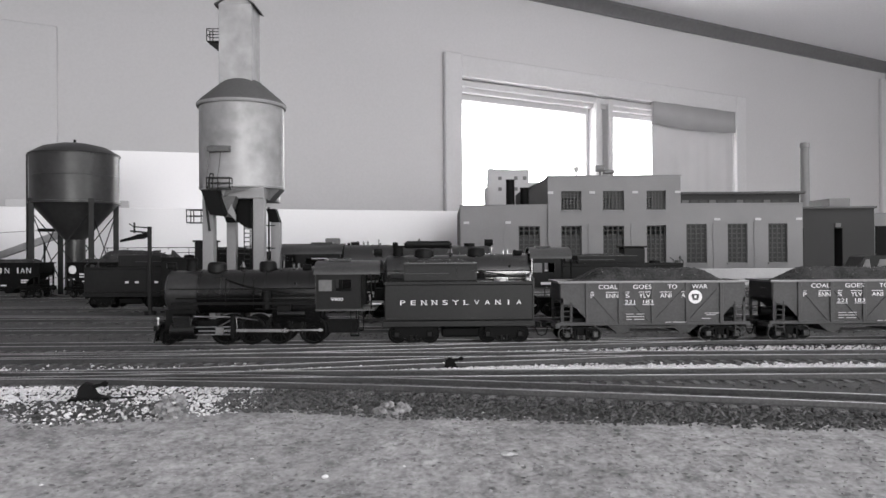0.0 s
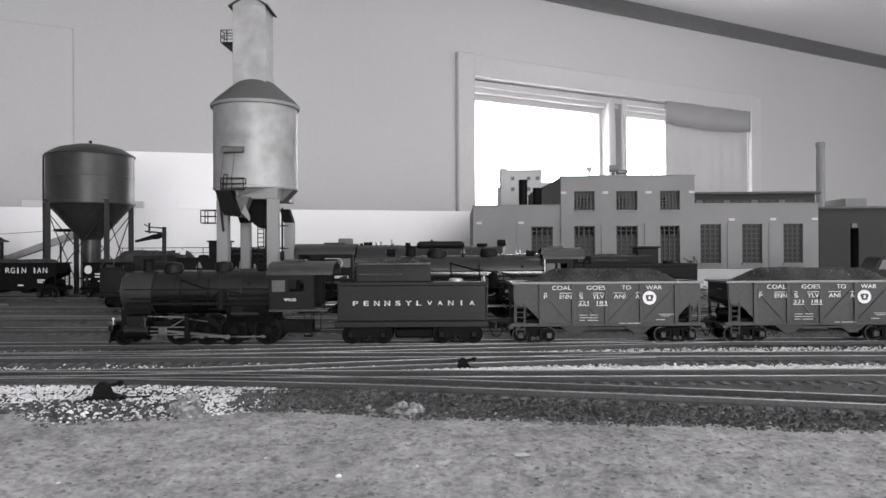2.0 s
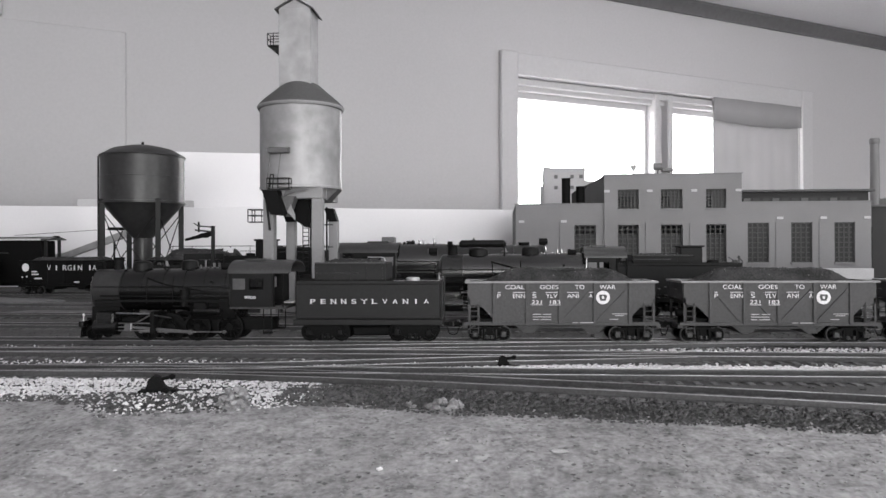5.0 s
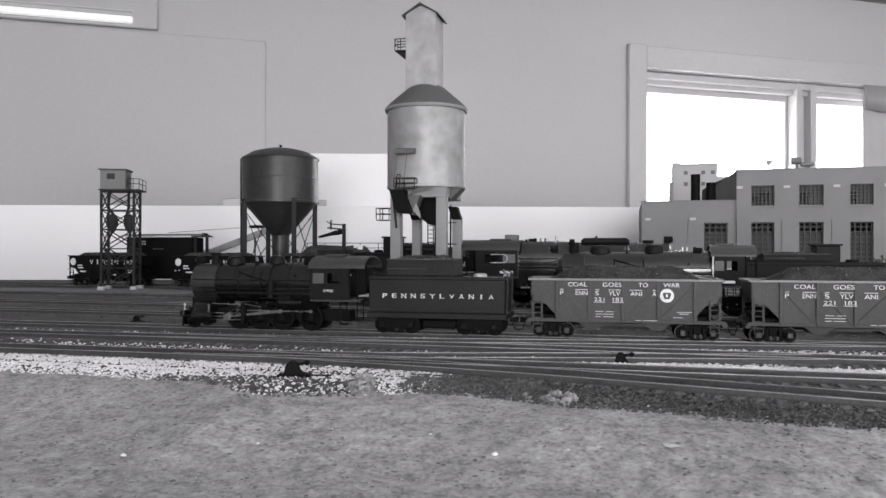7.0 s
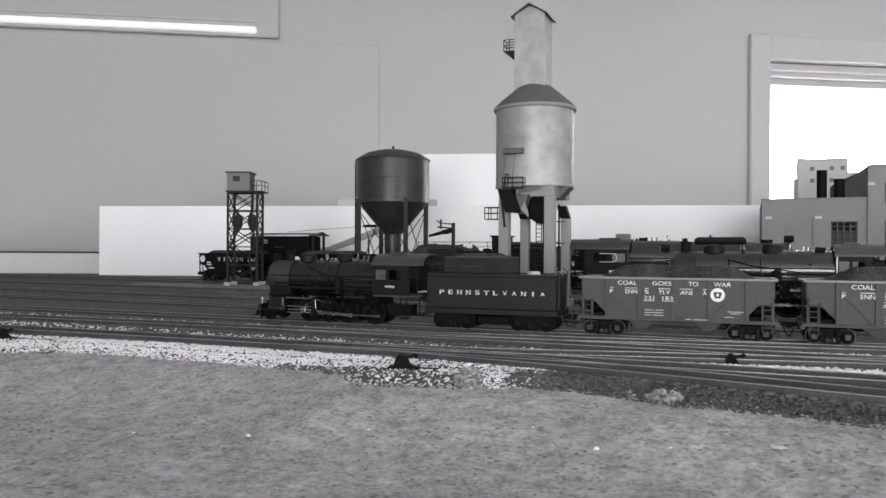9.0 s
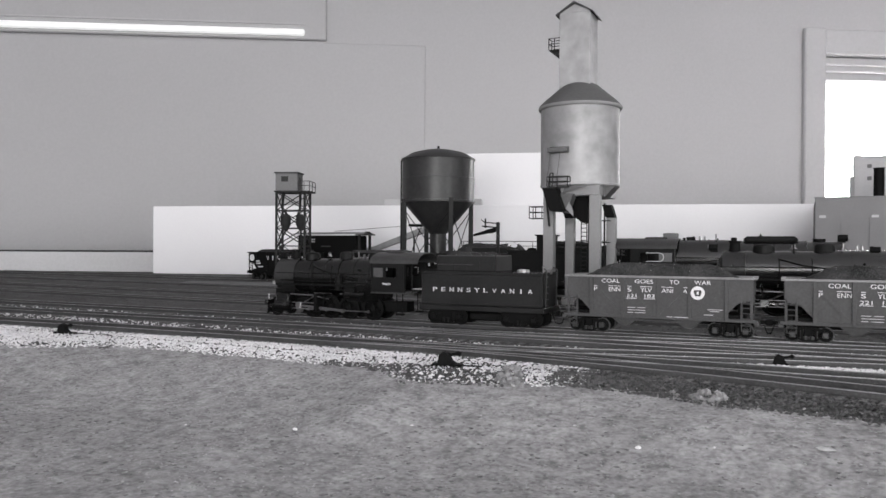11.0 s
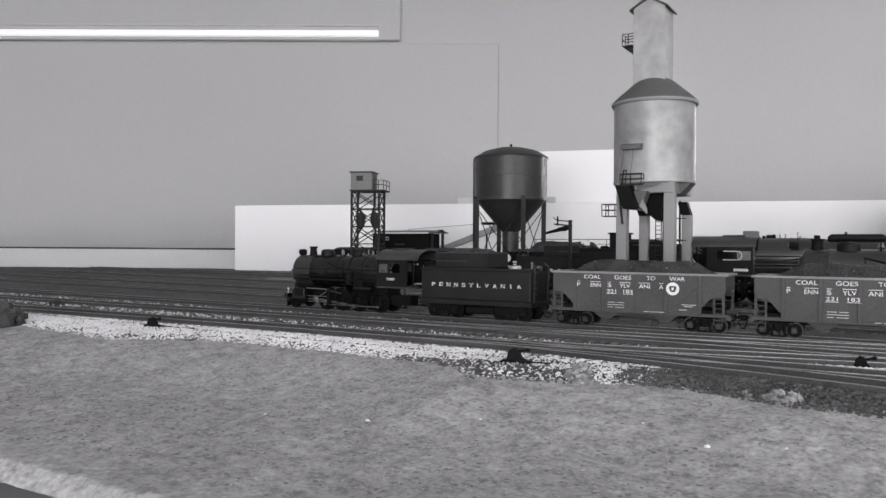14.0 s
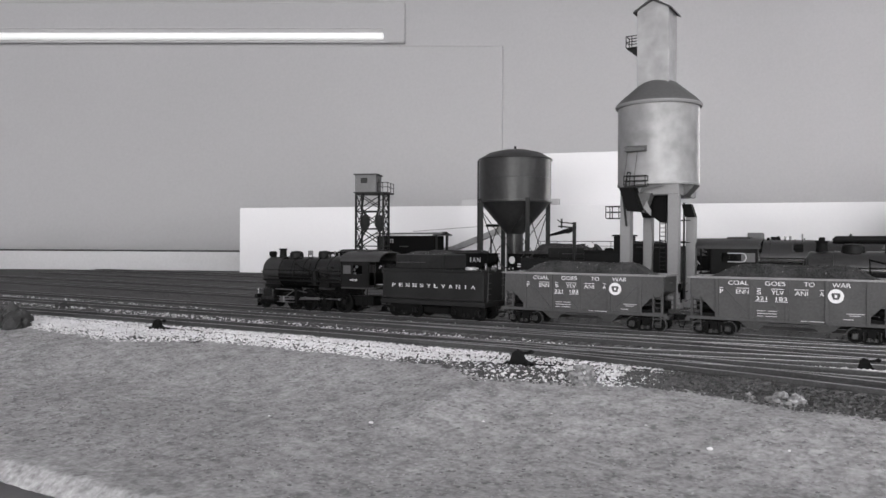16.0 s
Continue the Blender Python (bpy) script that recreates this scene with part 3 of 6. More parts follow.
def clump(x, y, w, h, mat, label, seed):
    rng = random.Random(seed)
    sh = Shape()
    for k in range(60):
        a, r = rng.uniform(0, 6.28), w * math.sqrt(rng.random())
        z = ground_z(x, y) + h * rng.random() * (1 - (r / w) ** 2 * 0.7)
        s = w * rng.uniform(0.12, 0.26)
        sh.blob((x + r * math.cos(a), y + 0.6 * r * math.sin(a), z), (s, s, s * 0.9), 0.9, 1, k + seed)
    return thing("bush", label, "bush", shape=sh, mat=mat, smooth=0)


clump(-0.0985, 0.2715, 0.0062, 0.0095, BUSHM, "small grey foam bush beside the white ballast", 1)
clump(-0.018, 0.2715, 0.0065, 0.0045, BUSHM, "low grey foam tuft at the turf's edge", 2)
clump(-0.032, 0.2745, 0.0022, 0.003, BUSHM, "tiny grey foam tuft at the turf's edge", 3)
clump(-0.525, 0.262, 0.022, 0.013, DARKBUSH, "dark foam bush beside the far track", 4)
clump(-0.62, 0.36, 0.008, 0.005, DARKBUSH, "dark low weed among the tracks", 5)


def ground_throw(x, y, turn, label, size=1.0):
    t = thing("ground_throw", label, "switch stand", pose(x, y, 0.0005, 0, 0, turn) @ Matrix.Scale(size, 4), group="ground throws")
    part("base", Shape().box(-0.013, 0.011, -0.0042, 0.0042, 0, 0.0028, c=0.0008), SOOT, t)
    part("housing", Shape().prism([(-0.0085, 0.0025), (-0.0068, 0.0095), (-0.0035, 0.0122), (0.0, 0.0108), (0.003, 0.0048), (0.006, 0.0028)], "y", -0.0032, 0.0032), SOOT, t)
    part("weight", Shape().rod((0.0, 0, 0.009), (0.007, 0, 0.0105), 0.0012).blob((0.0075, 0, 0.0105), (0.0026, 0.0024, 0.0022), 0.1, 1, 2), SOOT, t)
    part("throw_bar", Shape().box(0.008, 0.026, -0.0009, 0.0009, 0.0012, 0.0022), DARKSTEEL, t)
    return t


ground_throw(-0.1355, 0.2895, 12, "dark cast ground throw among white ballast", 0.62)
ground_throw(0.0045, 0.3615, 4, "dark cast ground throw between two tracks", 0.52)
ground_throw(-0.404, 0.295, 14, "dark cast ground throw beside the far track", 0.55)
ground_throw(-0.36, 0.49, 10, "dark cast ground throw behind the train's track", 0.45)

# backdrops standing behind the yard
def upright(name, label, cat, a, b, z0, z1, mat, thick=0.006, m=None):
    a, b = Vector((*a, 0)), Vector((*b, 0))
    ang = math.degrees(math.atan2(b.y - a.y, b.x - a.x))
    return thing(name, label, cat, pose(a.x, a.y, 0, 0, 0, ang), shape=Shape().box(0, (b - a).length, 0, thick, z0, z1, c=0.0006), mat=mat)


upright("backdrop_board", "long low white foam board standing behind the yard", "board", (-1.184, 1.099), (0.032, 1.451), 0.0, 0.137, WHITEBOARD)
upright("white_sheet", "upright white board leaning behind the water tank", "board", (-0.70, 1.292), (-0.40, 1.378), 0.0, 0.241, WHITEBOARD)
upright("small_shelf", "thin grey strip on the backdrop boards", "board", (-0.735, 1.262), (-0.55, 1.3155), 0.1385, 0.151, GREYBOARD, 0.02)
strip, edge = Shape(), Shape()
arc = [(-2.25, 0.62), (-1.95, 0.80), (-1.7, 0.94), (-1.45, 1.08), (-1.2, 1.18), (-0.9, 1.27)]
pts = [p for p, d in spline(arc, 0.03)]
for sh, z0, z1, w in ((strip, 0.0, 0.0425, 0.004), (edge, 0.0425, 0.0465, 0.007)):
    v, f = [], []
    for p in pts:
        v += [(p.x, p.y, z0), (p.x, p.y + w, z0), (p.x, p.y + w, z1), (p.x, p.y, z1)]
    f = [(4 * i + j, 4 * i + (j + 1) % 4, 4 * i + 4 + (j + 1) % 4, 4 * i + 4 + j) for i in range(len(pts) - 1) for j in range(4)] + [(3, 2, 1, 0), tuple(4 * len(pts) - 4 + j for j in range(4))]
    sh.add(v, f)
low = thing("low_backdrop", "low curved pale backdrop strip with a black edge", "board")
part("strip", strip, material("pale_strip", 0.55, 0.7, spread=0.06, grain=200, stain=4), low)
part("edging", edge, BLACKEDGE, low, "black edging")


# ---- the moving train ----
RAIL_Z = 0.0042
PX = 0.114 / 346


def along(t):
    """The train's place along its track at a time."""
    k = min(max(t / 0.5, 0), len(ALONG) - 1)
    i = min(int(k), len(ALONG) - 2)
    f = k - i
    p = [ALONG[min(max(j, 0), len(ALONG) - 1)] for j in (i - 1, i, i + 1, i + 2)]
    return 0.5 * (2 * p[1] + (p[2] - p[0]) * f + (2 * p[0] - 5 * p[1] + 4 * p[2] - p[3]) * f * f + (3 * p[1] - p[0] - 3 * p[2] + p[3]) * f ** 3)


def mirror(sh):
    """Adds the same shape on the far side (y turned over)."""
    n = len(sh.v)
    sh.add([(x, -y, z) for x, y, z in sh.v[:n]], [f[::-1] for f in sh.f[:]])
    return sh


def twin(name, sh, mat, parent, label=""):
    """A part on the near side and its like on the far side."""
    part(name, sh, mat, parent, label)
    part(name, Shape().add([(x, -y, z) for x, y, z in sh.v], [f[::-1] for f in sh.f]), mat, parent, label)


def wheelset(parent, x, r, mat, spokes=0, w=0.0012, name="wheelset", rim=None):
    ob = new(name)
    sh = Shape()
    for side in (-1, 1):
        y = side * GAUGE / 2
        turn = pose(0, y, 0, 90, 0, 0)
        if spokes:
            sh.lathe([(r * 0.82, -w), (r, -w), (r, w), (r * 0.82, w), (r * 0.82, -w)], 28, turn)
            sh.lathe([(0.0, -w * 1.1), (r * 0.24, -w * 1.1), (r * 0.24, w * 1.1), (0.0, w * 1.1)], 14, turn)
            for k in range(spokes):
                a = 2 * math.pi * k / spokes
                sh.rod((math.cos(a) * r * 0.2, y, math.sin(a) * r * 0.2), (math.cos(a) * r * 0.85, y, math.sin(a) * r * 0.85), r * 0.05, n=5)
            sh.box(r * 0.5 - r * 0.16, r * 0.5 + r * 0.16, y - w * 1.3, y + w * 1.3, -r * 0.16, r * 0.16)
            cw = [(-r * 0.8 * math.cos(q), r * 0.8 * math.sin(q)) for q in (-0.8, -0.4, 0, 0.4, 0.8)]
            sh.prism(cw, "y", y - w * 0.9, y + w * 0.9)
        else:
            sh.lathe([(0.0, -w * 0.4), (r * 0.3, -w * 0.5), (r * 0.78, -w * 0.3), (r * 0.8, -w), (r, -w), (r, w), (r * 0.8, w), (r * 0.78, w * 0.4), (r * 0.3, w * 0.6), (0.0, w * 0.5)], 22, turn)
    sh.rod((0, -GAUGE / 2, 0), (0, GAUGE / 2, 0), r * 0.16)
    bpy.data.objects.remove(ob)
    ob = part(name, sh, mat, parent, at=pose(x, 0, r))
    tyre = Shape()
    for side in (-1, 1):
        tyre.lathe([(r * 0.86, -w * 1.05), (r * 0.99, -w * 1.05), (r * 1.012, -w * 0.6), (r * 1.012, w * 0.6), (r * 0.99, w * 1.05), (r * 0.86, w * 1.05), (r * 0.86, -w * 1.05)], 28, pose(0, side * GAUGE / 2, 0, 90, 0, 0))
    part("tyre", tyre, rim or (SOOT if spokes else RAIL), ob)
    ob["radius"] = r
    return ob


def truck_frame(parent, x, wb=0.0165, r=0.0046, mat=None, boxes=None):
    y, h = -0.0125, wb / 2
    sh = Shape()
    sh.prism([(x - h - 0.003, r + 0.0018), (x - h - 0.003, r + 0.0009), (x - h + 0.002, r + 0.0009), (x - 0.0035, r + 0.0030), (x + 0.0035, r + 0.0030), (x + h - 0.002, r + 0.0009), (x + h + 0.003, r + 0.0009), (x + h + 0.003, r + 0.0018), (x + 0.004, r + 0.0041), (x - 0.004, r + 0.0041)], "y", y, y + 0.0015)
    sh.prism([(x - h - 0.003, r - 0.0010), (x - h - 0.003, r - 0.0018), (x - h + 0.002, r - 0.0018), (x - 0.0035, 0.0010), (x + 0.0035, 0.0010), (x + h - 0.002, r - 0.0018), (x + h + 0.003, r - 0.0018), (x + h + 0.003, r - 0.0010), (x + h - 0.002, r - 0.0010), (x + 0.0032, 0.0020), (x - 0.0032, 0.0020), (x - h + 0.002, r - 0.0010)], "y", y, y + 0.0015)
    for q in (-0.0034, 0.0034):
        sh.box(x + q - 0.0006, x + q + 0.0006, y, y + 0.0014, 0.0018, r + 0.0032)
    mirror(sh)
    sh.box(x - 0.002, x + 0.002, -0.0112, 0.0112, r - 0.001, r + 0.004)
    ob = part("truck_frame", sh, mat or SOOT, parent)
    for s in (-1, 1):
        for q in (x - h, x + h):
            part("journal_box", Shape().box(q - 0.0017, q + 0.0017, min(s * 0.0138, s * 0.011), max(s * 0.0138, s * 0.011), r - 0.0017, r + 0.0019, c=0.0005), boxes or GREYBLACK, ob)
        for q in (-0.0016, 0.0016):
            part("spring", Shape().rod((x + q, s * 0.0122, 0.0019), (x + q, s * 0.0122, r - 0.0008), 0.0011, n=8), boxes or GREYBLACK, ob)
    return ob


def coupler(parent, x, d):
    sh = Shape().box(min(x, x + d * 0.004), max(x, x + d * 0.004), -0.001, 0.001, 0.0085, 0.0105, c=0.0003).box(x + d * 0.004 - 0.0014, x + d * 0.004 + 0.0014, -0.0018, 0.0018, 0.008, 0.011, c=0.0005)
    sh.path([(x + d * 0.002, -0.003, 0.0085), (x + d * 0.0035, -0.0032, 0.004), (x + d * 0.006, -0.003, 0.003)], 0.0003, 5)
    return part("coupler", sh, SOOT, parent)


def coal_heap(parent, x0, x1, w, z0, top, seed, ends=0.010, name="coal_load"):
    nx, ny = 56, 22
    v, f = [], []
    for i in range(nx + 1):
        for j in range(ny + 1):
            u, q = i / nx, j / ny
            x, y = x0 + (x1 - x0) * u, -w + 2 * w * q
            e = smooth(min(u, 1 - u) * (x1 - x0) / ends / 1.6) * smooth(min(q, 1 - q) * 4.2)
            hump = 0.9 + 0.05 * math.cos((u - 0.32) * 12) + 0.1 * noise.noise(Vector((x * 60, y * 60, seed)))
            z = z0 + (top - z0) * e * hump + 0.0005 * noise.noise(Vector((x * 700, y * 700, seed))) + 0.0006 * noise.noise(Vector((x * 1700, y * 1700, seed)))
            v.append((x, y, z))
    f = [(i * (ny + 1) + j, (i + 1) * (ny + 1) + j, (i + 1) * (ny + 1) + j + 1, i * (ny + 1) + j + 1) for i in range(nx) for j in range(ny)]
    ob = part(name, Shape().add(v, f), COAL, parent, "heaped fine black coal", smooth=0)
    rng = random.Random(seed)
    lumps, glints = Shape(), Shape()
    for k in range(420):
        i, j = rng.randint(3, nx - 3), rng.randint(2, ny - 2)
        p = v[i * (ny + 1) + j]
        s = rng.uniform(0.0003, 0.0006) * (0.6 if k % 5 == 0 else 1)
        q = Euler((rng.uniform(0, 6), rng.uniform(0, 6), 0)).to_matrix()
        pts = [q @ (Vector(c) * s * rng.uniform(0.7, 1.3)) for c in ((1, 0, 0), (-1, 0, 0), (0, 1, 0), (0, -1, 0), (0, 0, 0.8), (0, 0, -0.8))]
        (glints if k % 5 == 0 else lumps).add([(c.x + p[0], c.y + p[1], c.z + p[2]) for c in pts], [(0, 2, 4), (2, 1, 4), (1, 3, 4), (3, 0, 4), (2, 0, 5), (1, 2, 5), (3, 1, 5), (0, 3, 5)])
    tagged(part("coal_lump_rest", lumps, COAL, ob, smooth=0), kind="stuff")
    tagged(part("coal_glint", glints, GLINT, ob, "pale coal lumps, glints put into their colour", smooth=0), kind="stuff")
    return ob


def hopper_car(label, paint, inside, black=False):
    """A two-bay hopper, its middle at x 0, rails at z 0."""
    t = thing("hopper_car", label, "hopper car", group="coal hoppers" if not black else "black hoppers")
    L, W, top, sill = 0.114, 0.0165, 0.0345, 0.0113
    h = L / 2
    side = [(-h + 0.0035, top), (-h + 0.0035, 0.0225), (-h + 0.0108, 0.0216), (-h + 0.0178, 0.0140), (-h + 0.0175, sill), (h - 0.0175, sill), (h - 0.0178, 0.0140), (h - 0.0108, 0.0216), (h - 0.0035, 0.0225), (h - 0.0035, top)]
    for s in (-1, 1):
        part("side", Shape().prism(side, "y", min(s * W, s * (W - 0.0009)), max(s * W, s * (W - 0.0009))), paint, t)
    posts = [-h + 0.0186, -h + 0.0375, -h + 0.0565, -h + 0.0765, -h + 0.0965]
    for k, x in enumerate(posts):
        for s in (-1, 1):
            part("rib", Shape().box(x - 0.0011, x + 0.0011, min(s * W, s * (W + 0.0011)), max(s * W, s * (W + 0.0011)), sill - 0.0003, top, c=0.0002), paint, t)
    if not black:
        for x0, x1, rise in ((posts[0], posts[1], -1), (posts[1], posts[2], -1), (posts[2], posts[3], 1), (posts[3], posts[4], 1)):
            za, zb = (0.0305, 0.0125) if rise < 0 else (0.0125, 0.0305)
            d = Vector((x1 - x0 - 0.003, 0, zb - za))
            n = Vector((-d.z, 0, d.x)).normalized() * 0.0009
            a, b = Vector((x0 + 0.0015, 0, za)), Vector((x1 - 0.0015, 0, zb))
            poly = [((a + n).x, (a + n).z), ((a - n).x, (a - n).z), ((b - n).x, (b - n).z), ((b + n).x, (b + n).z)]
            for s in (-1, 1):
                part("diagonal_brace", Shape().prism(poly, "y", min(s * W, s * (W + 0.0007)), max(s * W, s * (W + 0.0007))), paint, t)
    twin("side_sill", Shape().box(-h + 0.001, h - 0.001, -W - 0.0006, -W + 0.001, sill - 0.0012, sill + 0.0008, c=0.0002), paint, t)
    # ends: slope sheets, corner posts, top rim
    for s in (-1, 1):
        slope = Shape()
        slope.add([(s * (h - 0.003), -W + 0.0009, 0.0255), (s * (h - 0.003), W - 0.0009, 0.0255), (s * (h - 0.036), W - 0.0009, 0.0085), (s * (h - 0.036), -W + 0.0009, 0.0085), (s * (h - 0.003), -W + 0.0009, 0.0248), (s * (h - 0.003), W - 0.0009, 0.0248), (s * (h - 0.036), W - 0.0009, 0.0078), (s * (h - 0.036), -W + 0.0009, 0.0078)], [(0, 1, 2, 3), (7, 6, 5, 4), (0, 3, 7, 4), (1, 5, 6, 2), (0, 4, 5, 1), (3, 2, 6, 7)])
        slope.box(min(s * (h - 0.003), s * (h - 0.0038)), max(s * (h - 0.003), s * (h - 0.0038)), -W + 0.0009, W - 0.0009, 0.025, top)
        part("slope_sheet", slope, inside, t)
    for s in (-1, 1):
        twin("end_post", (Shape().box(min(s * (h - 0.0048), s * (h - 0.0034)), max(s * (h - 0.0048), s * (h - 0.0034)), -W, -W + 0.0014, sill, 0.0262).box(min(s * (h - 0.0100), s * (h - 0.0088)), max(s * (h - 0.0100), s * (h - 0.0088)), -W, -W + 0.001, sill, 0.0225)), paint, t)
        part("end_sill", Shape().box(min(s * h, s * (h - 0.003)), max(s * h, s * (h - 0.003)), -W, W, 0.0085, 0.0108, c=0.0003), paint, t)
        lad = Shape()
        for z in (0.0055, 0.0085, 0.0125, 0.0155, 0.0185, 0.0215):
            lad.rod((s * (h - 0.0046), -W - 0.0005, z), (s * (h - 0.0094), -W - 0.0005, z), 0.0003, n=5)
        for x in (h - 0.0046, h - 0.0094):
            lad.rod((s * x, -W - 0.0004, 0.0053), (s * x, -W - 0.0004, 0.0238), 0.0003, n=5)
        for z in (0.02, 0.026, 0.031):
            lad.rod((s * (h + 0.0002), -W + 0.002, z), (s * (h + 0.0002), -W + 0.008, z), 0.0003, n=5)
        twin("ladder", lad, paint, t)
        coupler(t, s * h, s)
        truck_frame(t, s * (h - 0.0157), mat=SOOT)
        part("bolster", Shape().box(min(s * (h - 0.024), s * (h - 0.0075)), max(s * (h - 0.024), s * (h - 0.0075)), -0.0125, 0.0125, 0.0088, 0.0142, c=0.0006), SOOT, t)
        part("brake_cylinder", Shape().rod((s * (h - 0.0035), 0.002, 0.0165), (s * (h - 0.0125), 0.002, 0.0165), 0.0026, n=14), SOOT, t)
    part("rim", mirror(Shape().box(-h + 0.0015, h - 0.0015, -W - 0.0013, -W + 0.001, top, top + 0.0013, c=0.0003)).box(-h + 0.0015, -h + 0.004, -W, W, top, top + 0.0012).box(h - 0.004, h - 0.0015, -W, W, top, top + 0.0012), RIM if not black else SOOT, t, "narrow raised top rim")
    part("floor_pan", Shape().box(-h + 0.035, h - 0.035, -W + 0.0012, W - 0.0012, 0.0085, 0.0095), inside, t)
    part("centre_sill", Shape().box(-h, h, -0.003, 0.003, 0.0072, 0.0108), SOOT, t)
    for x in (-0.0185, 0.0185):
        # chutes take the darker paint for the shade under the car
        part("outlet_chute", Shape().prism([(x - 0.0095, sill), (x + 0.0095, sill), (x + 0.0025, 0.0056), (x - 0.0025, 0.0056)], "y", -0.0152, 0.0152), inside, t)
    for k in (0, 1, 2, 3):
        x = (-h + 0.00745, -h + 0.02395, h - 0.02395, h - 0.00745)[k]
        wheelset(t, x, 0.0046, SOOT)
    part("brake_wheel", Shape().lathe([(0.0028, -0.0003), (0.0034, 0), (0.0028, 0.0003), (0.0028, -0.0003)], 18, pose(h + 0.001, 0.006, 0.027, 0, 90, 0)).rod((h + 0.0005, 0.006, 0.0245), (h + 0.0005, 0.006, 0.0295), 0.0003), SOOT, t)
    return t


CABGLASS = material("grey_cab_glass", 0.05, 0.3, spread=0.3, grain=600, stain=60)
# pale metal: the light on deck, hatch and apron is put into it
BRIGHTDECK = material("lit_deck_metal", 0.32, 0.4, 0.3, spread=0.3, grain=700, stain=80)
DATAPAINT = material("faded_stencil", 0.4, 0.6, spread=0.1, grain=900, stain=100)


def paint_hopper(t):
    """Lettering and data bars on the near side."""
    y, x0 = -0.0179, -0.0578
    for word, cx, w in (("COAL", 95, 35), ("GOES", 155, 34), ("TO", 208, 17), ("WAR", 256, 29)):
        letters(word, 0.0024, w * 0.95 * PX, WHITEPAINT, t, pose(x0 + cx * PX, y, 0.0324))
    for word, cx, w in (("P", 67, 6), ("ENN", 102, 22), ("S", 129, 7), ("YLV", 159, 21), ("ANI", 196, 21), ("A", 227, 7)):
        letters(word, 0.0024, w * 0.95 * PX, WHITEPAINT, t, pose(x0 + cx * PX, y, 0.0273))
        part("lettering_line", Shape().box(x0 + (cx - w / 2) * PX, x0 + (cx + w / 2) * PX, y - 0.0001, y, 0.0292, 0.0295), WHITEPAINT, t)
    for word, cx in (("221", 133), ("183", 165)):
        letters(word, 0.0021, 17.5 * PX, WHITEPAINT, t, pose(x0 + cx * PX, y, 0.0238))
        part("lettering_line", Shape().box(x0 + (cx - 10) * PX, x0 + (cx + 10) * PX, y - 0.0001, y, 0.0220, 0.0223), WHITEPAINT, t)
    disc = part("emblem_disc", Shape().lathe([(0.0, 0), (0.0039, 0), (0.0039, 0.0002), (0.0, 0.0002)], 32, pose(x0 + 248 * PX, y + 0.0001, 0.0264, 90, 0, 0)), WHITEPAINT, t, "round white emblem with a dark shield")
    shield = [(-0.0019, 0.0017), (0.0019, 0.0017), (0.0023, 0.0007), (0.0014, -0.0019), (-0.0014, -0.0019), (-0.0023, 0.0007)]
    part("emblem_shield", Shape().prism([(x0 + 248 * PX + a, 0.0264 + b) for a, b in shield], "y", y - 0.0003, y - 0.0001), HOPPER, disc)
    part("emblem_mark", Shape().box(x0 + 248 * PX - 0.0006, x0 + 248 * PX + 0.0006, y - 0.00045, y - 0.0003, 0.0256, 0.0272), WHITEPAINT, disc)
    for a, b, z in ((126, 140, 0.0155), (144, 158, 0.0155), (126, 158, 0.0140), (126, 136, 0.0125), (140, 158, 0.0125), (195, 205, 0.0107), (208, 232, 0.0107), (264, 290, 0.0158), (268, 284, 0.0148), (259, 274, 0.0127)):
        part("data_bar", Shape().box(x0 + a * PX, x0 + b * PX, y - 0.0001, y, z + 0.001, z + 0.0014), DATAPAINT, t)


hopper = hopper_car("grey-red wooden-sided hopper car heaped with coal, white lettering", HOPPER, HOPPERDARK)
paint_hopper(hopper)
coal_heap(hopper, -0.052, 0.052, 0.0155, 0.0335, 0.0436, 3, 0.017)
HOPPERS = [hopper, copy_thing(hopper, Matrix()), copy_thing(hopper, Matrix())]


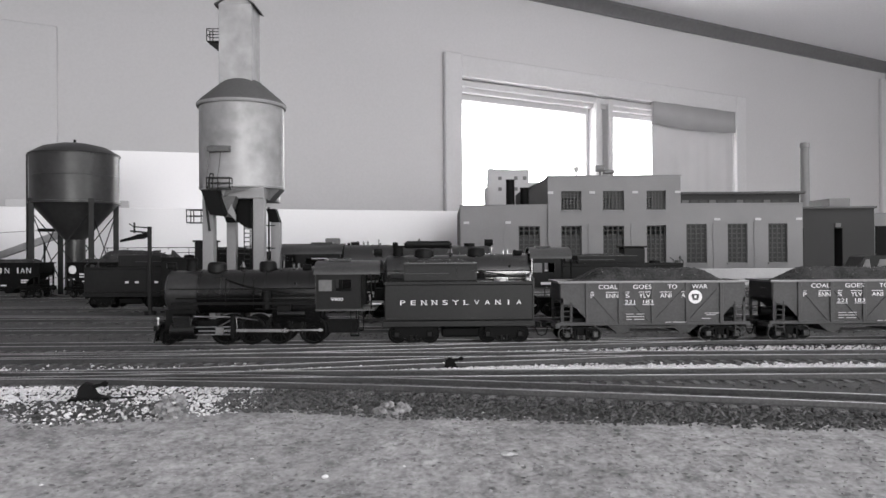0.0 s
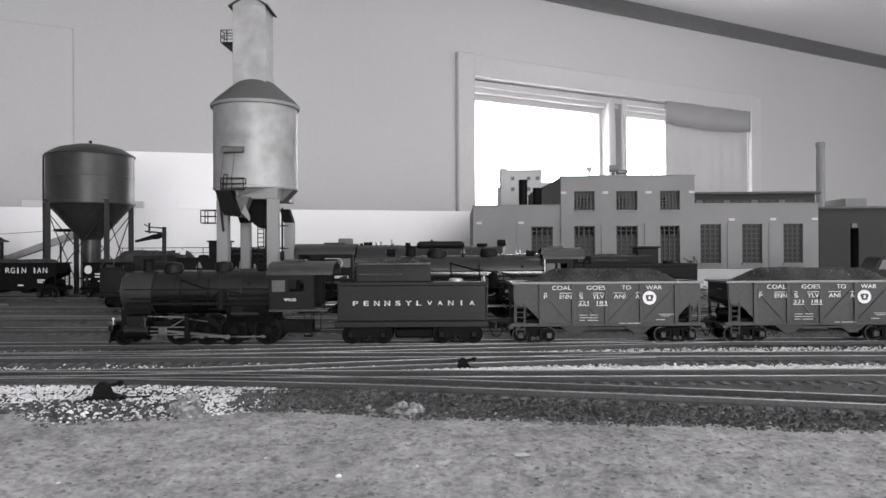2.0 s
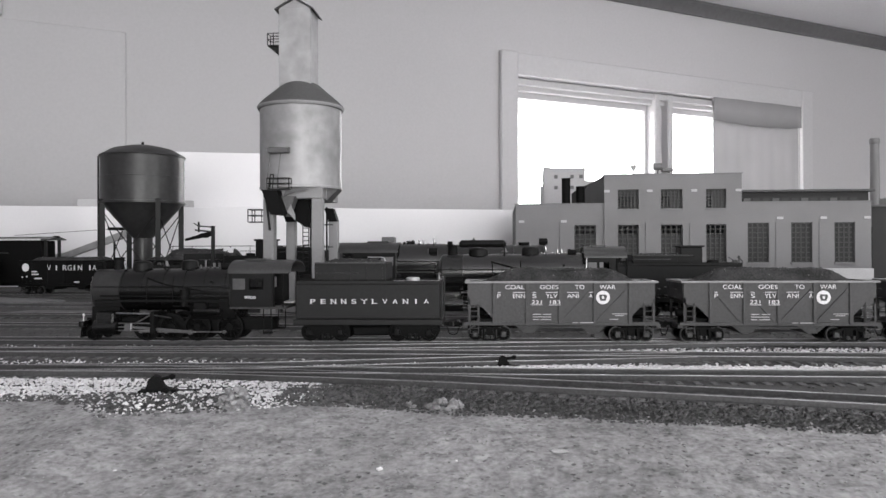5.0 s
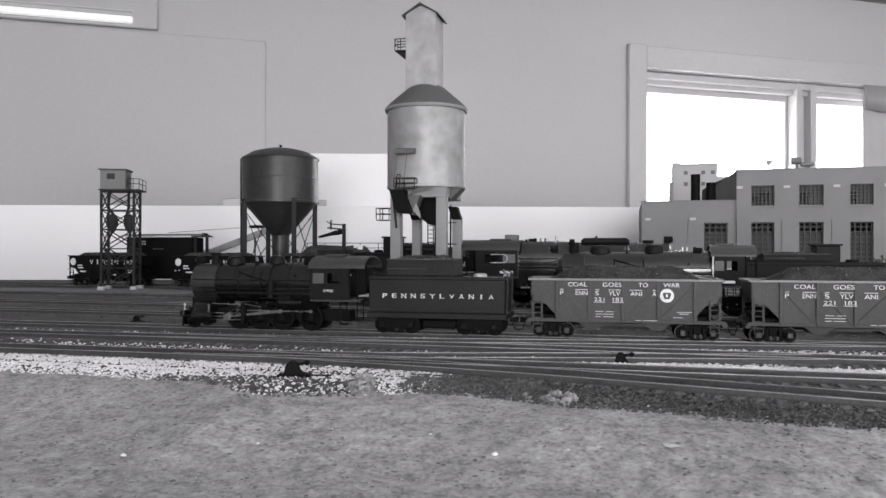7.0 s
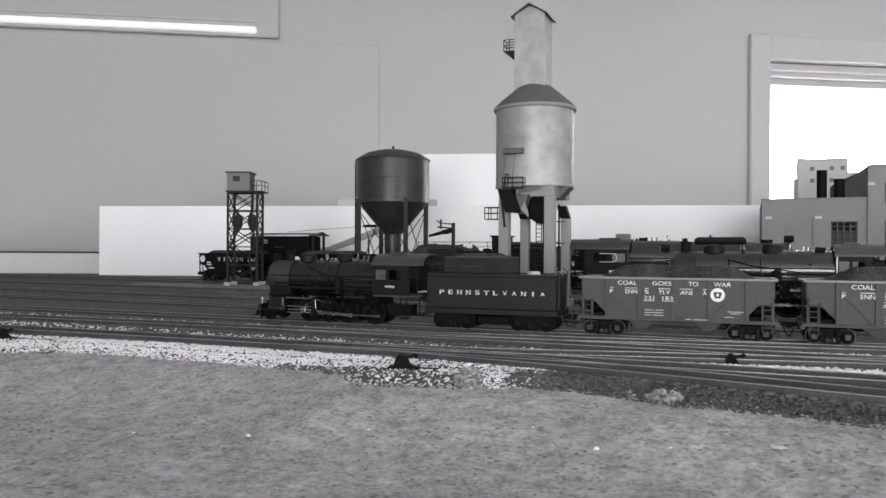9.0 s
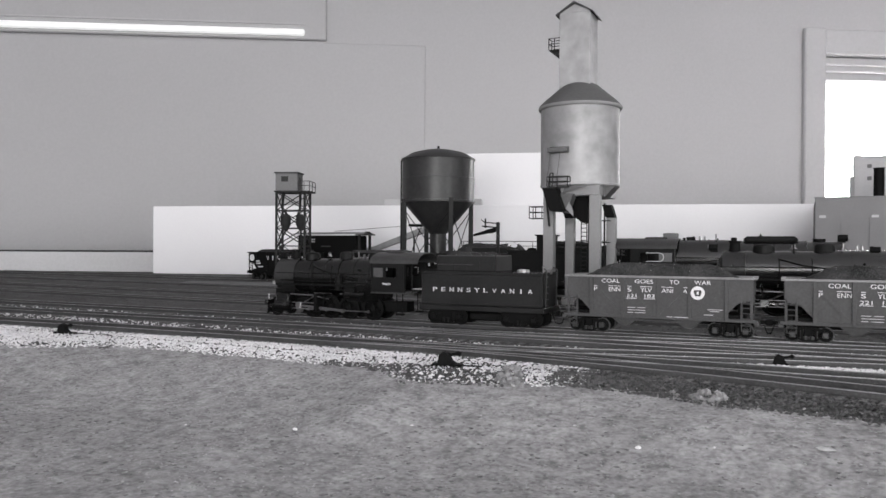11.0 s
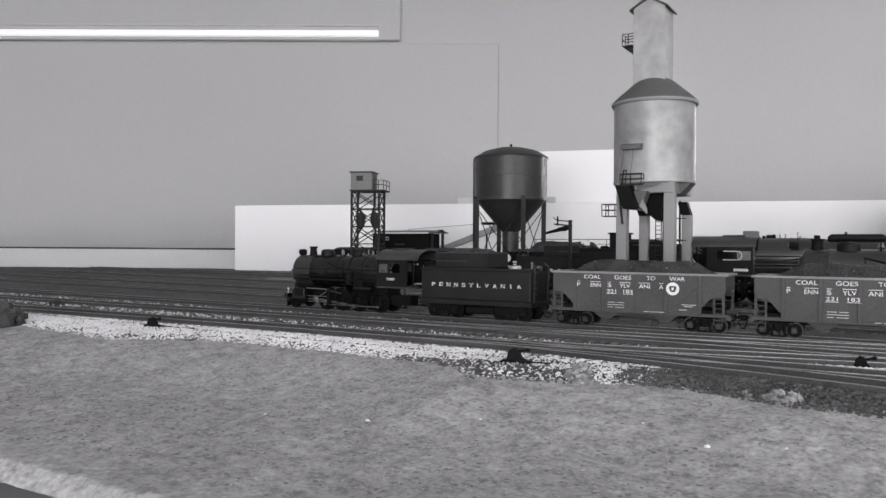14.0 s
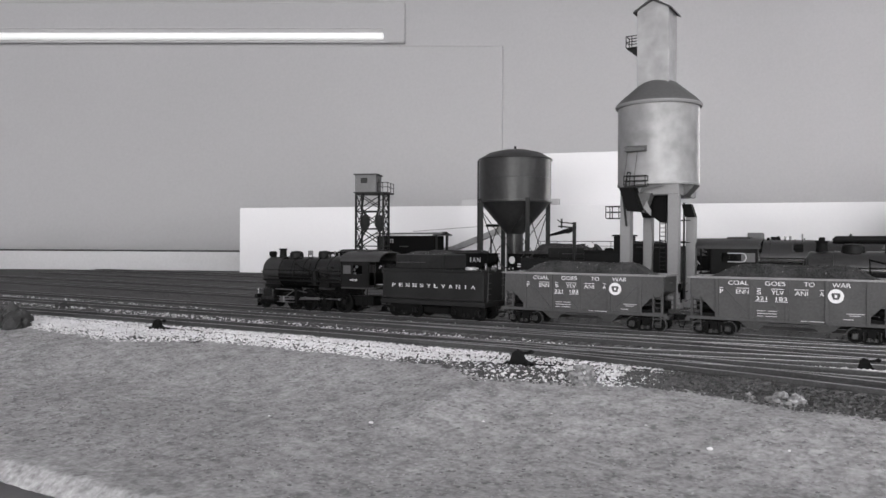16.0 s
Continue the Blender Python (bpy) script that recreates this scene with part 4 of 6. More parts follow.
def make_tender(label, paint, length=0.0855, text="", group="", heap=1.0):
    t = thing("tender", label, "tender", group=group)
    h, W = length / 2, 0.0172
    body = part("body", Shape().box(-h, h, -W, W, 0.0136, 0.0345, c=0.0006), paint, t)
    part("frame_sill", Shape().box(-h - 0.0012, h + 0.0012, -W - 0.0006, W + 0.0006, 0.0102, 0.0136, c=0.0003), paint, t)
    twin("rivet_strip", Shape().box(-h + 0.0006, h - 0.0006, -W - 0.0003, -W + 0.0001, 0.0146, 0.0152), paint, t)
    up = lambda z: 0.0368 + (z - 0.0368) * heap
    part("deck", Shape().box(h * 0.28, h - 0.001, -W + 0.001, W - 0.001, 0.0346, 0.0351), BRIGHTDECK if text else SOOT, t, "flat deck plate")
    part("deck_rim", mirror(Shape().box(-h, h, -W, -W + 0.0006, 0.0345, 0.0361)).box(h - 0.0008, h, -W + 0.0006, W - 0.0006, 0.0345, 0.0361), paint, t)
    part("bunker_base", Shape().box(-h + 0.0122, h * 0.245, -W + 0.0022, W - 0.0022, 0.0345, 0.0368), SOOT, t)
    bunker = Shape()
    a, b = -h + 0.0112, h * 0.25
    bunker.prism([(-W + 0.0014, 0.0368), (-W + 0.0014, up(0.0445)), (-W + 0.002, up(0.0463)), (W - 0.002, up(0.0463)), (W - 0.0014, up(0.0445)), (W - 0.0014, 0.0368)], "x", a, b)
    part("coal_bunker", bunker, paint, t)
    for k in range(5):
        x = a + 0.002 + (b - a - 0.004) * k / 4
        twin("bunker_rib", Shape().box(x - 0.0003, x + 0.0003, -W + 0.0011, -W + 0.0015, 0.0369, up(0.0440)), paint, t)
    twin("bunker_rail", Shape().rod((a + 0.001, -W + 0.0008, up(0.0408)), (a + 0.026, -W + 0.0008, up(0.0408)), 0.0003, n=5), GREYBLACK, t)
    part("front_coal_board", Shape().box(-h + 0.001, -h + 0.0018, -W + 0.003, W - 0.003, 0.0345, 0.0392).box(-h + 0.0018, a, -W + 0.004, -W + 0.0046, 0.0345, 0.0376), SOOT, t)
    part("bunker_rim", mirror(Shape().box(a, b, -W + 0.0022, -W + 0.0034, up(0.0461), up(0.0470))).box(b - 0.0008, b, -W + 0.0034, W - 0.0034, up(0.0461), up(0.0470)), GREYBLACK, t)
    coal_heap(t, a + 0.001, b - 0.001, W - 0.0046, up(0.0463), up(0.0489), 5, 0.006)
    hatch = Shape().lathe([(0.0, 0.0), (0.0042, 0.0), (0.0042, 0.002), (0.0034, 0.0027), (0.0, 0.0029)], 20, pose(h * 0.6, -0.004, 0.0351))
    part("water_hatch", hatch, BRIGHTDECK if text else SOOT, t, "pale round water hatch")
    rail = Shape()
    for s in (-1, 1):
        rail.path([(h + 0.0006, s * 0.012, 0.012), (h + 0.0012, s * 0.012, 0.0375), (h - 0.002, s * 0.012, 0.0397)], 0.0004, 5)
    for z in (0.015, 0.019, 0.023, 0.027, 0.0335):
        rail.rod((h + 0.001, -0.0125, z), (h + 0.001, -0.0075, z), 0.0003, n=5)
    part("ladder", rail, GREYBLACK, t)
    part("backup_lamp", Shape().rod((h - 0.002, 0, 0.0365), (h + 0.001, 0, 0.0365), 0.0016, n=12).rod((h - 0.001, -0.012, 0.0351), (h - 0.001, -0.012, 0.0400), 0.0005).blob((h - 0.001, -0.012, 0.0400), (0.001, 0.001, 0.001), 0, 1), STEEL if text else GREYBLACK, t)
    for x in (-h + 0.0165, h - 0.0165):
        truck_frame(t, x, 0.0187, 0.0055, boxes=CABBLACK)
        twin("truck_side", Shape().box(x - 0.0112, x + 0.0112, -0.0122, -0.0112, 0.0030, 0.0098, c=0.0004), SOOT, t)
        for q in (-0.00935, 0.00935):
            wheelset(t, x + q, 0.0055, SOOT, rim=SOOT)
    part("under_tank", Shape().box(-0.01, 0.012, -0.011, 0.011, 0.0035, 0.009, c=0.001), SOOT, t)
    coupler(t, h + 0.001, 1)
    if text:
        n = len(text)
        for k, ch in enumerate(text):
            letters(ch, 0.0026, (0.0007 if ch == "I" else 0.0029), WHITEPAINT, t, pose(-0.0322 + 0.0668 * k / (n - 1), -W - 0.0001, 0.0241))
            for z in (0.02293, 0.02527):
                if ch in ("I", "P", "N", "Y", "L") and not (ch == "P" and z > 0.024):
                    x, wide = -0.0322 + 0.0668 * k / (n - 1), 0.0011
                    for q in ((-0.0013, 0.0013) if ch == "N" or (ch == "Y" and z > 0.024) else (-0.0012,) if ch in ("P", "L") else (0.0,)):
                        part("serif", Shape().box(x + q - wide / 2, x + q + wide / 2, -W - 0.0002, -W - 0.0001, z - 0.00014, z + 0.00014), WHITEPAINT, t)
    return t


tender = make_tender("black steam locomotive tender with pale lettering", TENDERP, text="PENNSYLVANIA")


def make_engine(label, length=0.130, boiler_r=0.0128, axis_z=0.0306, number="9900", group="", rods=True, drivers=(0.0475, 0.063, 0.0785, 0.0985), trailing=False, smooth_top=False, paint=BLACK, nose=0.0042, cab=0.026, overhang=0.011):
    """A steam engine that faces -x; x runs from the pilot (0) back to the cab."""
    t = thing("steam_locomotive", label, "steam locomotive", group=group)
    fire = length * 0.775
    m = pose(0, 0, axis_z, 0, 90, 0)
    r = boiler_r
    part("smokebox", Shape().lathe([(0.0, 0.0075 + nose), (r * 0.55, 0.0078 + nose), (r * 0.86, 0.0088 + nose), (r * 0.97, 0.0098 + nose), (r * 0.97, 0.0316), (0.0, 0.0316)], 36, m), SMOKEBOX, t, "graphite grey smokebox")
    front = part("smokebox_door", Shape().lathe([(0.0, 0.0058 + nose), (r * 0.3, 0.0062 + nose), (r * 0.62, 0.0072 + nose), (r * 0.64, 0.0082 + nose)], 30, m), SMOKEBOX, t)
    part("door_strap", Shape().box(0.0052 + nose, 0.0075 + nose, -r * 0.7, r * 0.7, axis_z - 0.0007, axis_z + 0.0007), SOOT, front)
    part("boiler", Shape().lathe([(0.0, 0.0317), (r, 0.0317), (r * 1.0, length * 0.5), (r * 1.06, length * 0.58), (r * 1.06, fire), (0.0, fire)], 40, m), paint, t)
    bands = Shape()
    for k in range(6):
        x = 0.0317 + (fire - 0.0342) * k / 5.2
        rr = r * (1.0 if x < length * 0.5 else 1.06)
        bands = Shape()
        bands.lathe([(rr, x), (rr + 0.00025, x), (rr + 0.00025, x + 0.001), (rr, x + 0.001)], 40, m)
        part("boiler_band", bands, paint, t)
    part("firebox", Shape().prism([(-r * 1.02, axis_z), (-r * 1.08, axis_z - 0.011), (-r * 0.75, 0.0125), (r * 0.75, 0.0125), (r * 1.08, axis_z - 0.011), (r * 1.02, axis_z)], "x", length * 0.58, fire + 0.002), paint, t)
    top = axis_z + r
    part("stack", Shape().lathe([(0.0034, top - 0.002), (0.0031, top + 0.0008), (0.0034, top + 0.0016), (0.0022, top + 0.0016)], 22, pose(0.0255, 0, 0)) if smooth_top else Shape().lathe([(0.0034, top - 0.002), (0.0029, top + 0.0018), (0.0028, top + 0.0052), (0.0035, top + 0.0062), (0.0035, top + 0.0068), (0.0024, top + 0.0068), (0.0022, top + 0.003)], 22, pose(0.0255, 0, 0)), SOOT, t)
    if smooth_top:
        part("casing", Shape().box(0.036, 0.0644, -r * 0.42, r * 0.42, top - 0.0015, top + 0.0034, c=0.0018), CABBLACK, t)
        part("vent_box", Shape().box(0.0683, 0.0713, -0.003, 0.003, top - 0.001, top + 0.0026, c=0.0004), SOOT, t)
        part("turret", Shape().rod((0.0945, -0.002, top), (0.099, -0.002, top), 0.0012, n=10).rod((0.0976, 0, top - 0.001), (0.0976, 0, top + 0.0024), 0.0008, n=8), SOOT, t)
    else:
        part("sand_dome", Shape().lathe([(0.0060, top - 0.003), (0.0058, top - 0.0004), (0.0056, top + 0.0030), (0.0044, top + 0.0044), (0.0, top + 0.0049)], 24, pose(0.0405, 0, 0)), CABBLACK, t)
    if not smooth_top:
        part("steam_dome", Shape().lathe([(0.0058, top - 0.003), (0.0052, top), (0.0051, top + 0.0034), (0.0042, top + 0.0048), (0.0, top + 0.0054)], 24, pose(0.0705, 0, 0)), CABBLACK, t)
    bell = part("bell", Shape().lathe([(0.0, top + 0.0045), (0.0009, top + 0.0043), (0.0012, top + 0.0025), (0.0018, top + 0.0014), (0.0, top + 0.0014)], 14, pose(0.0555, 0, 0)), STEEL, t, "small bright bell")
    part("bell_bracket", Shape().path([(0.0555, -0.0024, top - 0.001), (0.0555, -0.0024, top + 0.0048), (0.0555, 0.0024, top + 0.0048), (0.0555, 0.0024, top - 0.001)], 0.00035, 5), SOOT, bell)
    part("safety_valve", Shape().rod((0.086, -0.001, top - 0.0005), (0.086, -0.001, top + 0.0034), 0.0007).rod((0.0885, 0.001, top - 0.0005), (0.0885, 0.001, top + 0.0034), 0.0007).rod((0.079, -0.004, top - 0.001), (0.079, -0.005, top + 0.002), 0.0005), STEEL, t)
    head = part("headlight", Shape().rod((0.0115, 0, top + 0.0022), (0.0165, 0, top + 0.0022), 0.0023, n=20).box(0.0125, 0.0165, -0.0016, 0.0016, top - 0.001, top + 0.0004), SOOT, t)
    part("lens", Shape().rod((0.0111, 0, top + 0.0022), (0.0116, 0, top + 0.0022), 0.0018, n=20), STEEL, head, "bright headlight lens")
    # pipes and rails along the boiler
    pipes = Shape()
    pipes.path([(0.0165, -r - 0.0009, axis_z + 0.002), (fire, -r - 0.0016, axis_z + 0.002)], 0.00035, 5)
    pipes.path([(0.048, -r * 0.83, axis_z + 0.0075), (0.06, -r - 0.0005, axis_z + 0.0035), (0.086, -r - 0.0013, axis_z - 0.001)], 0.00045, 5)
    pipes.path([(0.02, -r * 0.97, axis_z - 0.0035), (0.07, -r - 0.0008, axis_z - 0.0036), (0.076, -r - 0.0008, axis_z - 0.0046), (fire, -r - 0.0012, axis_z - 0.0046)], 0.0005, 5)
    for k in range(6):
        pipes.rod((0.019 + k * 0.014, -r * 0.9, axis_z + 0.002), (0.019 + k * 0.014, -r - 0.0012, axis_z + 0.002), 0.00025, n=5)
    twin("handrail", pipes, SOOT, t)
    twin("running_board", Shape().box(0.019, fire, -0.0172, -r * 0.86, axis_z - 0.0066, axis_z - 0.0056, c=0.0002), paint, t)
    part("air_pump", Shape().rod((0.0725, -0.0148, axis_z - 0.0095), (0.0725, -0.0148, axis_z + 0.0005), 0.0024, n=16).rod((0.0725, -0.0148, axis_z - 0.0045), (0.0725, -0.0148, axis_z - 0.0035), 0.003, n=16).rod((0.0725, -0.0148, axis_z + 0.0005), (0.0725, -0.0148, axis_z + 0.0016), 0.0012, n=12), SOOT, t)
    twin("air_tank", Shape().rod((0.079, -0.0152, axis_z - 0.0125), (0.095, -0.0152, axis_z - 0.0125), 0.0022, n=14), paint, t)
    part("running_board_edge", Shape().box(0.019, fire, -0.01735, -0.0171, axis_z - 0.0069, axis_z - 0.0054), SOOT, t)
    part("power_reverse", Shape().box(0.0785, 0.0865, -0.0165, -0.0125, axis_z - 0.0125, axis_z - 0.0070, c=0.0006).rod((0.066, -0.0155, axis_z - 0.0095), (0.0785, -0.0155, axis_z - 0.0095), 0.0005, n=6), SOOT, t)
    part("turbo_generator", Shape().rod((0.0915, -0.003, top + 0.0012), (0.0965, -0.003, top + 0.0012), 0.0019, n=14).rod((0.0925, -0.003, top), (0.0925, -0.003, top + 0.0035), 0.0006), SOOT, t)
    for x in (0.0475, 0.0635, 0.077):
        part("sand_pipe", Shape().path([(x, -r * 0.42, top - 0.0018), (x + 0.001, -r * 0.86, axis_z + r * 0.55), (x + 0.0012, -r - 0.0006, axis_z), (x + 0.0012, -r * 0.98, axis_z - 0.008)], 0.00032, 5), SOOT, t)
    part("washout_plug", Shape().rod((fire - 0.012, -r * 0.98, axis_z + 0.005), (fire - 0.012, -r * 1.08, axis_z + 0.005), 0.0007, n=8), SOOT, t)
    part("whistle", Shape().rod((0.0795, 0.002, top), (0.0795, 0.002, top + 0.005), 0.0005), STEEL, t, "small bright whistle")
    # frame, cylinders, pilot
    part("frame", Shape().box(0.008, length * 0.95, -0.0055, 0.0055, 0.0062, 0.0135).box(0.0125, 0.030, -0.008, 0.008, 0.010, axis_z - r * 0.8), SOOT, t)
    cyl = Shape()
    cyl.rod((0.0180, -0.0138, 0.0085), (0.0320, -0.0138, 0.0085), 0.0047, n=22).rod((0.0190, -0.0128, 0.0150), (0.0310, -0.0128, 0.0150), 0.0032, n=18).box(0.0196, 0.0304, -0.0178, -0.008, 0.0060, 0.0175, c=0.0008)
    twin("cylinder", cyl, paint, t)
    part("pilot_beam", Shape().box(0.0085, 0.0112, -0.0165, 0.0165, 0.0088, 0.0122, c=0.0004), paint, t)
    pil = Shape()
    for k in range(-6, 7):
        pil.rod((0.0092, k * 0.0022, 0.0092), (0.0032 + abs(k) * 0.0006, k * 0.0017, 0.0018), 0.0005, n=5)
    pil.rod((0.0038, -0.004, 0.0018), (0.0072, -0.0115, 0.0018), 0.0006, n=5).rod((0.0038, 0.004, 0.0018), (0.0072, 0.0115, 0.0018), 0.0006, n=5).rod((0.0038, -0.004, 0.0018), (0.0038, 0.004, 0.0018), 0.0006, n=5)
    part("pilot", pil, paint, t)
    twin("step_lamp", Shape().rod((0.0102, -0.0135, 0.0122), (0.0102, -0.0135, 0.0155), 0.0003).blob((0.0102, -0.0135, 0.0158), (0.0009, 0.0009, 0.0009), 0, 1), WHITEPAINT, t, "small bright marker lamp")
    guides = Shape()
    for z in (0.0065, 0.0108):
        guides.rod((0.0320, -0.0142, z), (0.0530, -0.0142, z), 0.0004, n=6)
    guides.rod((0.0310, -0.0150, 0.0170), (0.0540, -0.0150, 0.0165), 0.0005, n=6)
    twin("guide_bar", guides, STEEL, t, "bright guide bars")
    twin("guide_yoke", Shape().box(0.0520, 0.0545, -0.0162, -0.008, 0.0045, 0.0178, c=0.0005), SOOT, t)
    # cab
    x0, x1, W = fire, fire + cab, 0.0172
    zf, ze = 0.0208, 0.0412
    hole_a, hole_b = (x0 + 0.077 * cab, x0 + 0.365 * cab), (x0 + 0.454 * cab, x0 + 0.788 * cab)
    zs0, zs1 = 0.0311, 0.0376
    for s in (-1, 1):
        sh = Shape()
        ya, yb = min(s * W, s * (W - 0.0007)), max(s * W, s * (W - 0.0007))
        for a, b in ((x0, hole_a[0]), (hole_a[1], hole_b[0]), (hole_b[1], x1)):
            sh.box(a, b, ya, yb, zs0, zs1)
        sh.box(x0, x1, ya, yb, zf, zs0).box(x0, x1, ya, yb, zs1, ze)
        part("cab_side", sh, CABBLACK, t)
        part("cab_window", Shape().box(hole_a[0], hole_a[1], min(s * (W - 0.0002), s * (W - 0.0005)), max(s * (W - 0.0002), s * (W - 0.0005)), zs0, zs1), CABGLASS if rods else SHEDGREY, t, "flat grey cab window")
    arc = [(W * math.sin(a) * 1.04, ze + 0.0072 * math.cos(a) ** 1.0 - 0.0006) for a in [radians(-90 + 12 * k) for k in range(16)]]
    part("cab_front", Shape().prism([(-W, zf)] + [(p, q) for p, q in arc] + [(W, zf)], "x", x0, x0 + 0.0007), paint, t)
    roof_end = x1 + overhang
    outer = [(p, q + 0.0007) for p, q in arc]
    part("cab_roof", Shape().prism(outer + arc[::-1], "x", x0 - 0.0008, roof_end), GREYBLACK, t, "curved grey cab roof")
    part("roof_hatch", Shape().box(x0 + 0.23 * cab, x0 + 0.73 * cab, -0.006, 0.006, ze + 0.0068, ze + 0.0082, c=0.0004), GREYBLACK, t)
    part("cab_floor", Shape().box(x0, x1 + 0.008, -W, W, zf - 0.0012, zf, c=0.0002).box(x1 + 0.0, x1 + 0.0085, -0.0135, 0.0135, zf, zf + 0.0006), GREYBLACK, t)
    for y in (-0.0165, 0.0165):
        part("cab_handrail", Shape().rod((x1 + 0.006, y, zf), (x1 + 0.006, y, ze), 0.0005), SOOT, t)
        part("cab_handrail", Shape().rod((x1 + 0.0005, y, zf), (x1 + 0.0005, y, ze), 0.0005), SOOT, t)
    part("backhead", Shape().box(x0 + 0.0007, x0 + 0.004, -0.009, 0.009, zf, ze, c=0.001), SOOT, t)
    twin("cab_step", Shape().box(x1 - 0.006, x1 - 0.001, -0.0168, -0.013, 0.005, 0.006).box(x1 - 0.006, x1 - 0.0055, -0.0165, -0.016, 0.005, zf).box(x1 - 0.0015, x1 - 0.001, -0.0165, -0.016, 0.005, zf), SOOT, t)
    if number:
        letters(number, 0.0017, 0.0068, WHITEPAINT, t, pose(x0 + 0.0125, -W - 0.0001, 0.0264))
    # pale discs added to stand in for bright specks inside the cab
    for y, z in ((-0.006, 0.034), (-0.003, 0.0362), (-0.0055, 0.0305)):
        part("gauge", Shape().rod((x0 + 0.004, y, z), (x0 + 0.005, y, z), 0.0011, n=12), WHITEPAINT if rods else STEEL, t, "small pale disc for bright specks in the cab")
    part("apron_plate", Shape().box(x1 + 0.0045, x1 + 0.0115, -0.0125, 0.0125, zf + 0.0022, zf + 0.0028), BRIGHTDECK, t, "deck apron, painted pale as if lit")
    # wheels
    wheelset(t, 0.0145, 0.0048, SOOT, 9, name="pilot_wheelset")
    for x in drivers:
        wheelset(t, x, 0.0083, SOOT, 14, 0.0013, "driving_wheelset")
    if trailing:
        wheelset(t, fire + 0.012, 0.005, SOOT, 9, name="trailing_wheelset")
    a, b = drivers[0], drivers[-1]
    side = Shape()
    side.box(a - 0.0015, b + 0.0015, -0.0112, -0.0104, -0.00045, 0.00045, c=0.0001)
    for x in drivers:
        side.rod((x, -0.0116, 0), (x, -0.0100, 0), 0.0010, n=12)
    part("side_rod", side, STEEL, t, "bright side rod", at=pose(0.0042, 0, 0.0083))
    far = Shape().box(a - 0.0015, b + 0.0015, 0.0104, 0.0112, -0.0006, 0.0006)
    part("side_rod", far, STEEL, t, "bright side rod", at=pose(0, 0, 0.0083 + 0.0042))
    n = drivers[2] - 0.0412
    part("main_rod", Shape().prism([(0.0, 0.0007), (0.0, -0.0007), (n, -0.0009), (n, 0.0009)], "y", -0.0128, -0.012).rod((n, -0.0135, 0), (n, -0.0115, 0), 0.0014, n=14).rod((0, -0.0135, 0), (0, -0.0115, 0), 0.0012, n=12), STEEL, t, "bright main rod", at=pose(0.0412, 0, 0.0085))
    part("crosshead", Shape().box(-0.0022, 0.0022, -0.0152, -0.0128, -0.0024, 0.0026, c=0.0004).rod((-0.0022, -0.014, 0), (-0.012, -0.014, 0), 0.0005, n=6), STEEL, t, "bright crosshead", at=pose(0.0412, 0, 0.0085))
    part("valve_gear", Shape().path([(0.0, -0.0148, 0.0), (0.010, -0.0148, 0.0055), (0.0225, -0.0148, 0.0035)], 0.00045, 5).path([(0.010, -0.0148, 0.0055), (0.0105, -0.0148, -0.001)], 0.00025, 5), STEEL, t, "bright valve rods", at=pose(0.0435, 0, 0.011))
    return t


engine = make_engine("black steam locomotive with grey smokebox and bright rods")


# ---- standing rolling stock ----
def placed(t, x, y, z=RAIL_Z, turn=0, sx=1.0, sy=1.0, sz=1.0):
    t.matrix_world = pose(x, y, z, 0, 0, turn) @ Matrix.Diagonal((sx, sy, sz, 1))
    return t


far_engine = make_engine("black steam locomotive standing on a rear track", number="", group="standing locomotives", paint=GLOSSBLACK, rods=False, trailing=True, nose=0.010, cab=0.0165, overhang=0.0062)
placed(far_engine, -0.0735, 0.62, sx=1.43, sy=1.05, sz=1.17)
part("number_bar", Shape().box(0.106, 0.1125, -0.0176, -0.0173, 0.0228, 0.0245), WHITEPAINT, far_engine)
big_engine = make_engine("large black steam locomotive with smooth casing on a rear track", number="", group="standing locomotives", paint=GLOSSBLACK, rods=False, trailing=True, smooth_top=True, boiler_r=0.0143, axis_z=0.0322)
placed(big_engine, 0.066, 0.72, turn=180, sx=1.6, sy=1.12, sz=1.28)
edge = [(0.1178, 0.0176, 0.0313), (0.1098, 0.0176, 0.0313)] + [(0.1098 - 0.0024 * math.sin(a), 0.0176, 0.0344 - 0.0031 * math.cos(a)) for a in (0.5, 1.05, 1.57, 2.1, 2.64)] + [(0.1098, 0.0176, 0.0375), (0.1178, 0.0176, 0.0375)]
part("window_outline", Shape().path(edge, 0.00028, 5), WHITEPAINT, big_engine, "white rounded outline of the cab window")
part("number_bar", Shape().box(0.104, 0.112, 0.0174, 0.0177, 0.0232, 0.025), WHITEPAINT, big_engine)

far_tender = make_tender("plain black tender behind a standing locomotive", CABBLACK, group="standing tenders", heap=0.45)
placed(far_tender, 0.144, 0.62, sx=1.14, sz=1.2)
part("doghouse", Shape().box(0.0025, 0.0175, -0.009, 0.009, 0.0326, 0.0465, c=0.0005).box(0.001, 0.0187, -0.0105, 0.0105, 0.0465, 0.0477, c=0.0003), CABBLACK, far_tender, "small cabin on the tender deck")
dark_tender = copy_thing(far_tender, pose(-0.215, 0.72, RAIL_Z, 0, 0, 180) @ Matrix.Diagonal((1.0, 1, 1.15, 1)))
lettered = make_tender("dark grey tender with small pale lettering on a rear track", TENDERP, group="standing tenders")
placed(lettered, -0.307, 0.752, turn=180, sx=1.03, sy=1.0, sz=1.12)
for x in (0.002, -0.0075, -0.026):
    part("lettering_bar", Shape().box(x - 0.0017, x + 0.0017, 0.0172, 0.0174, 0.022, 0.0238), WHITEPAINT, lettered)
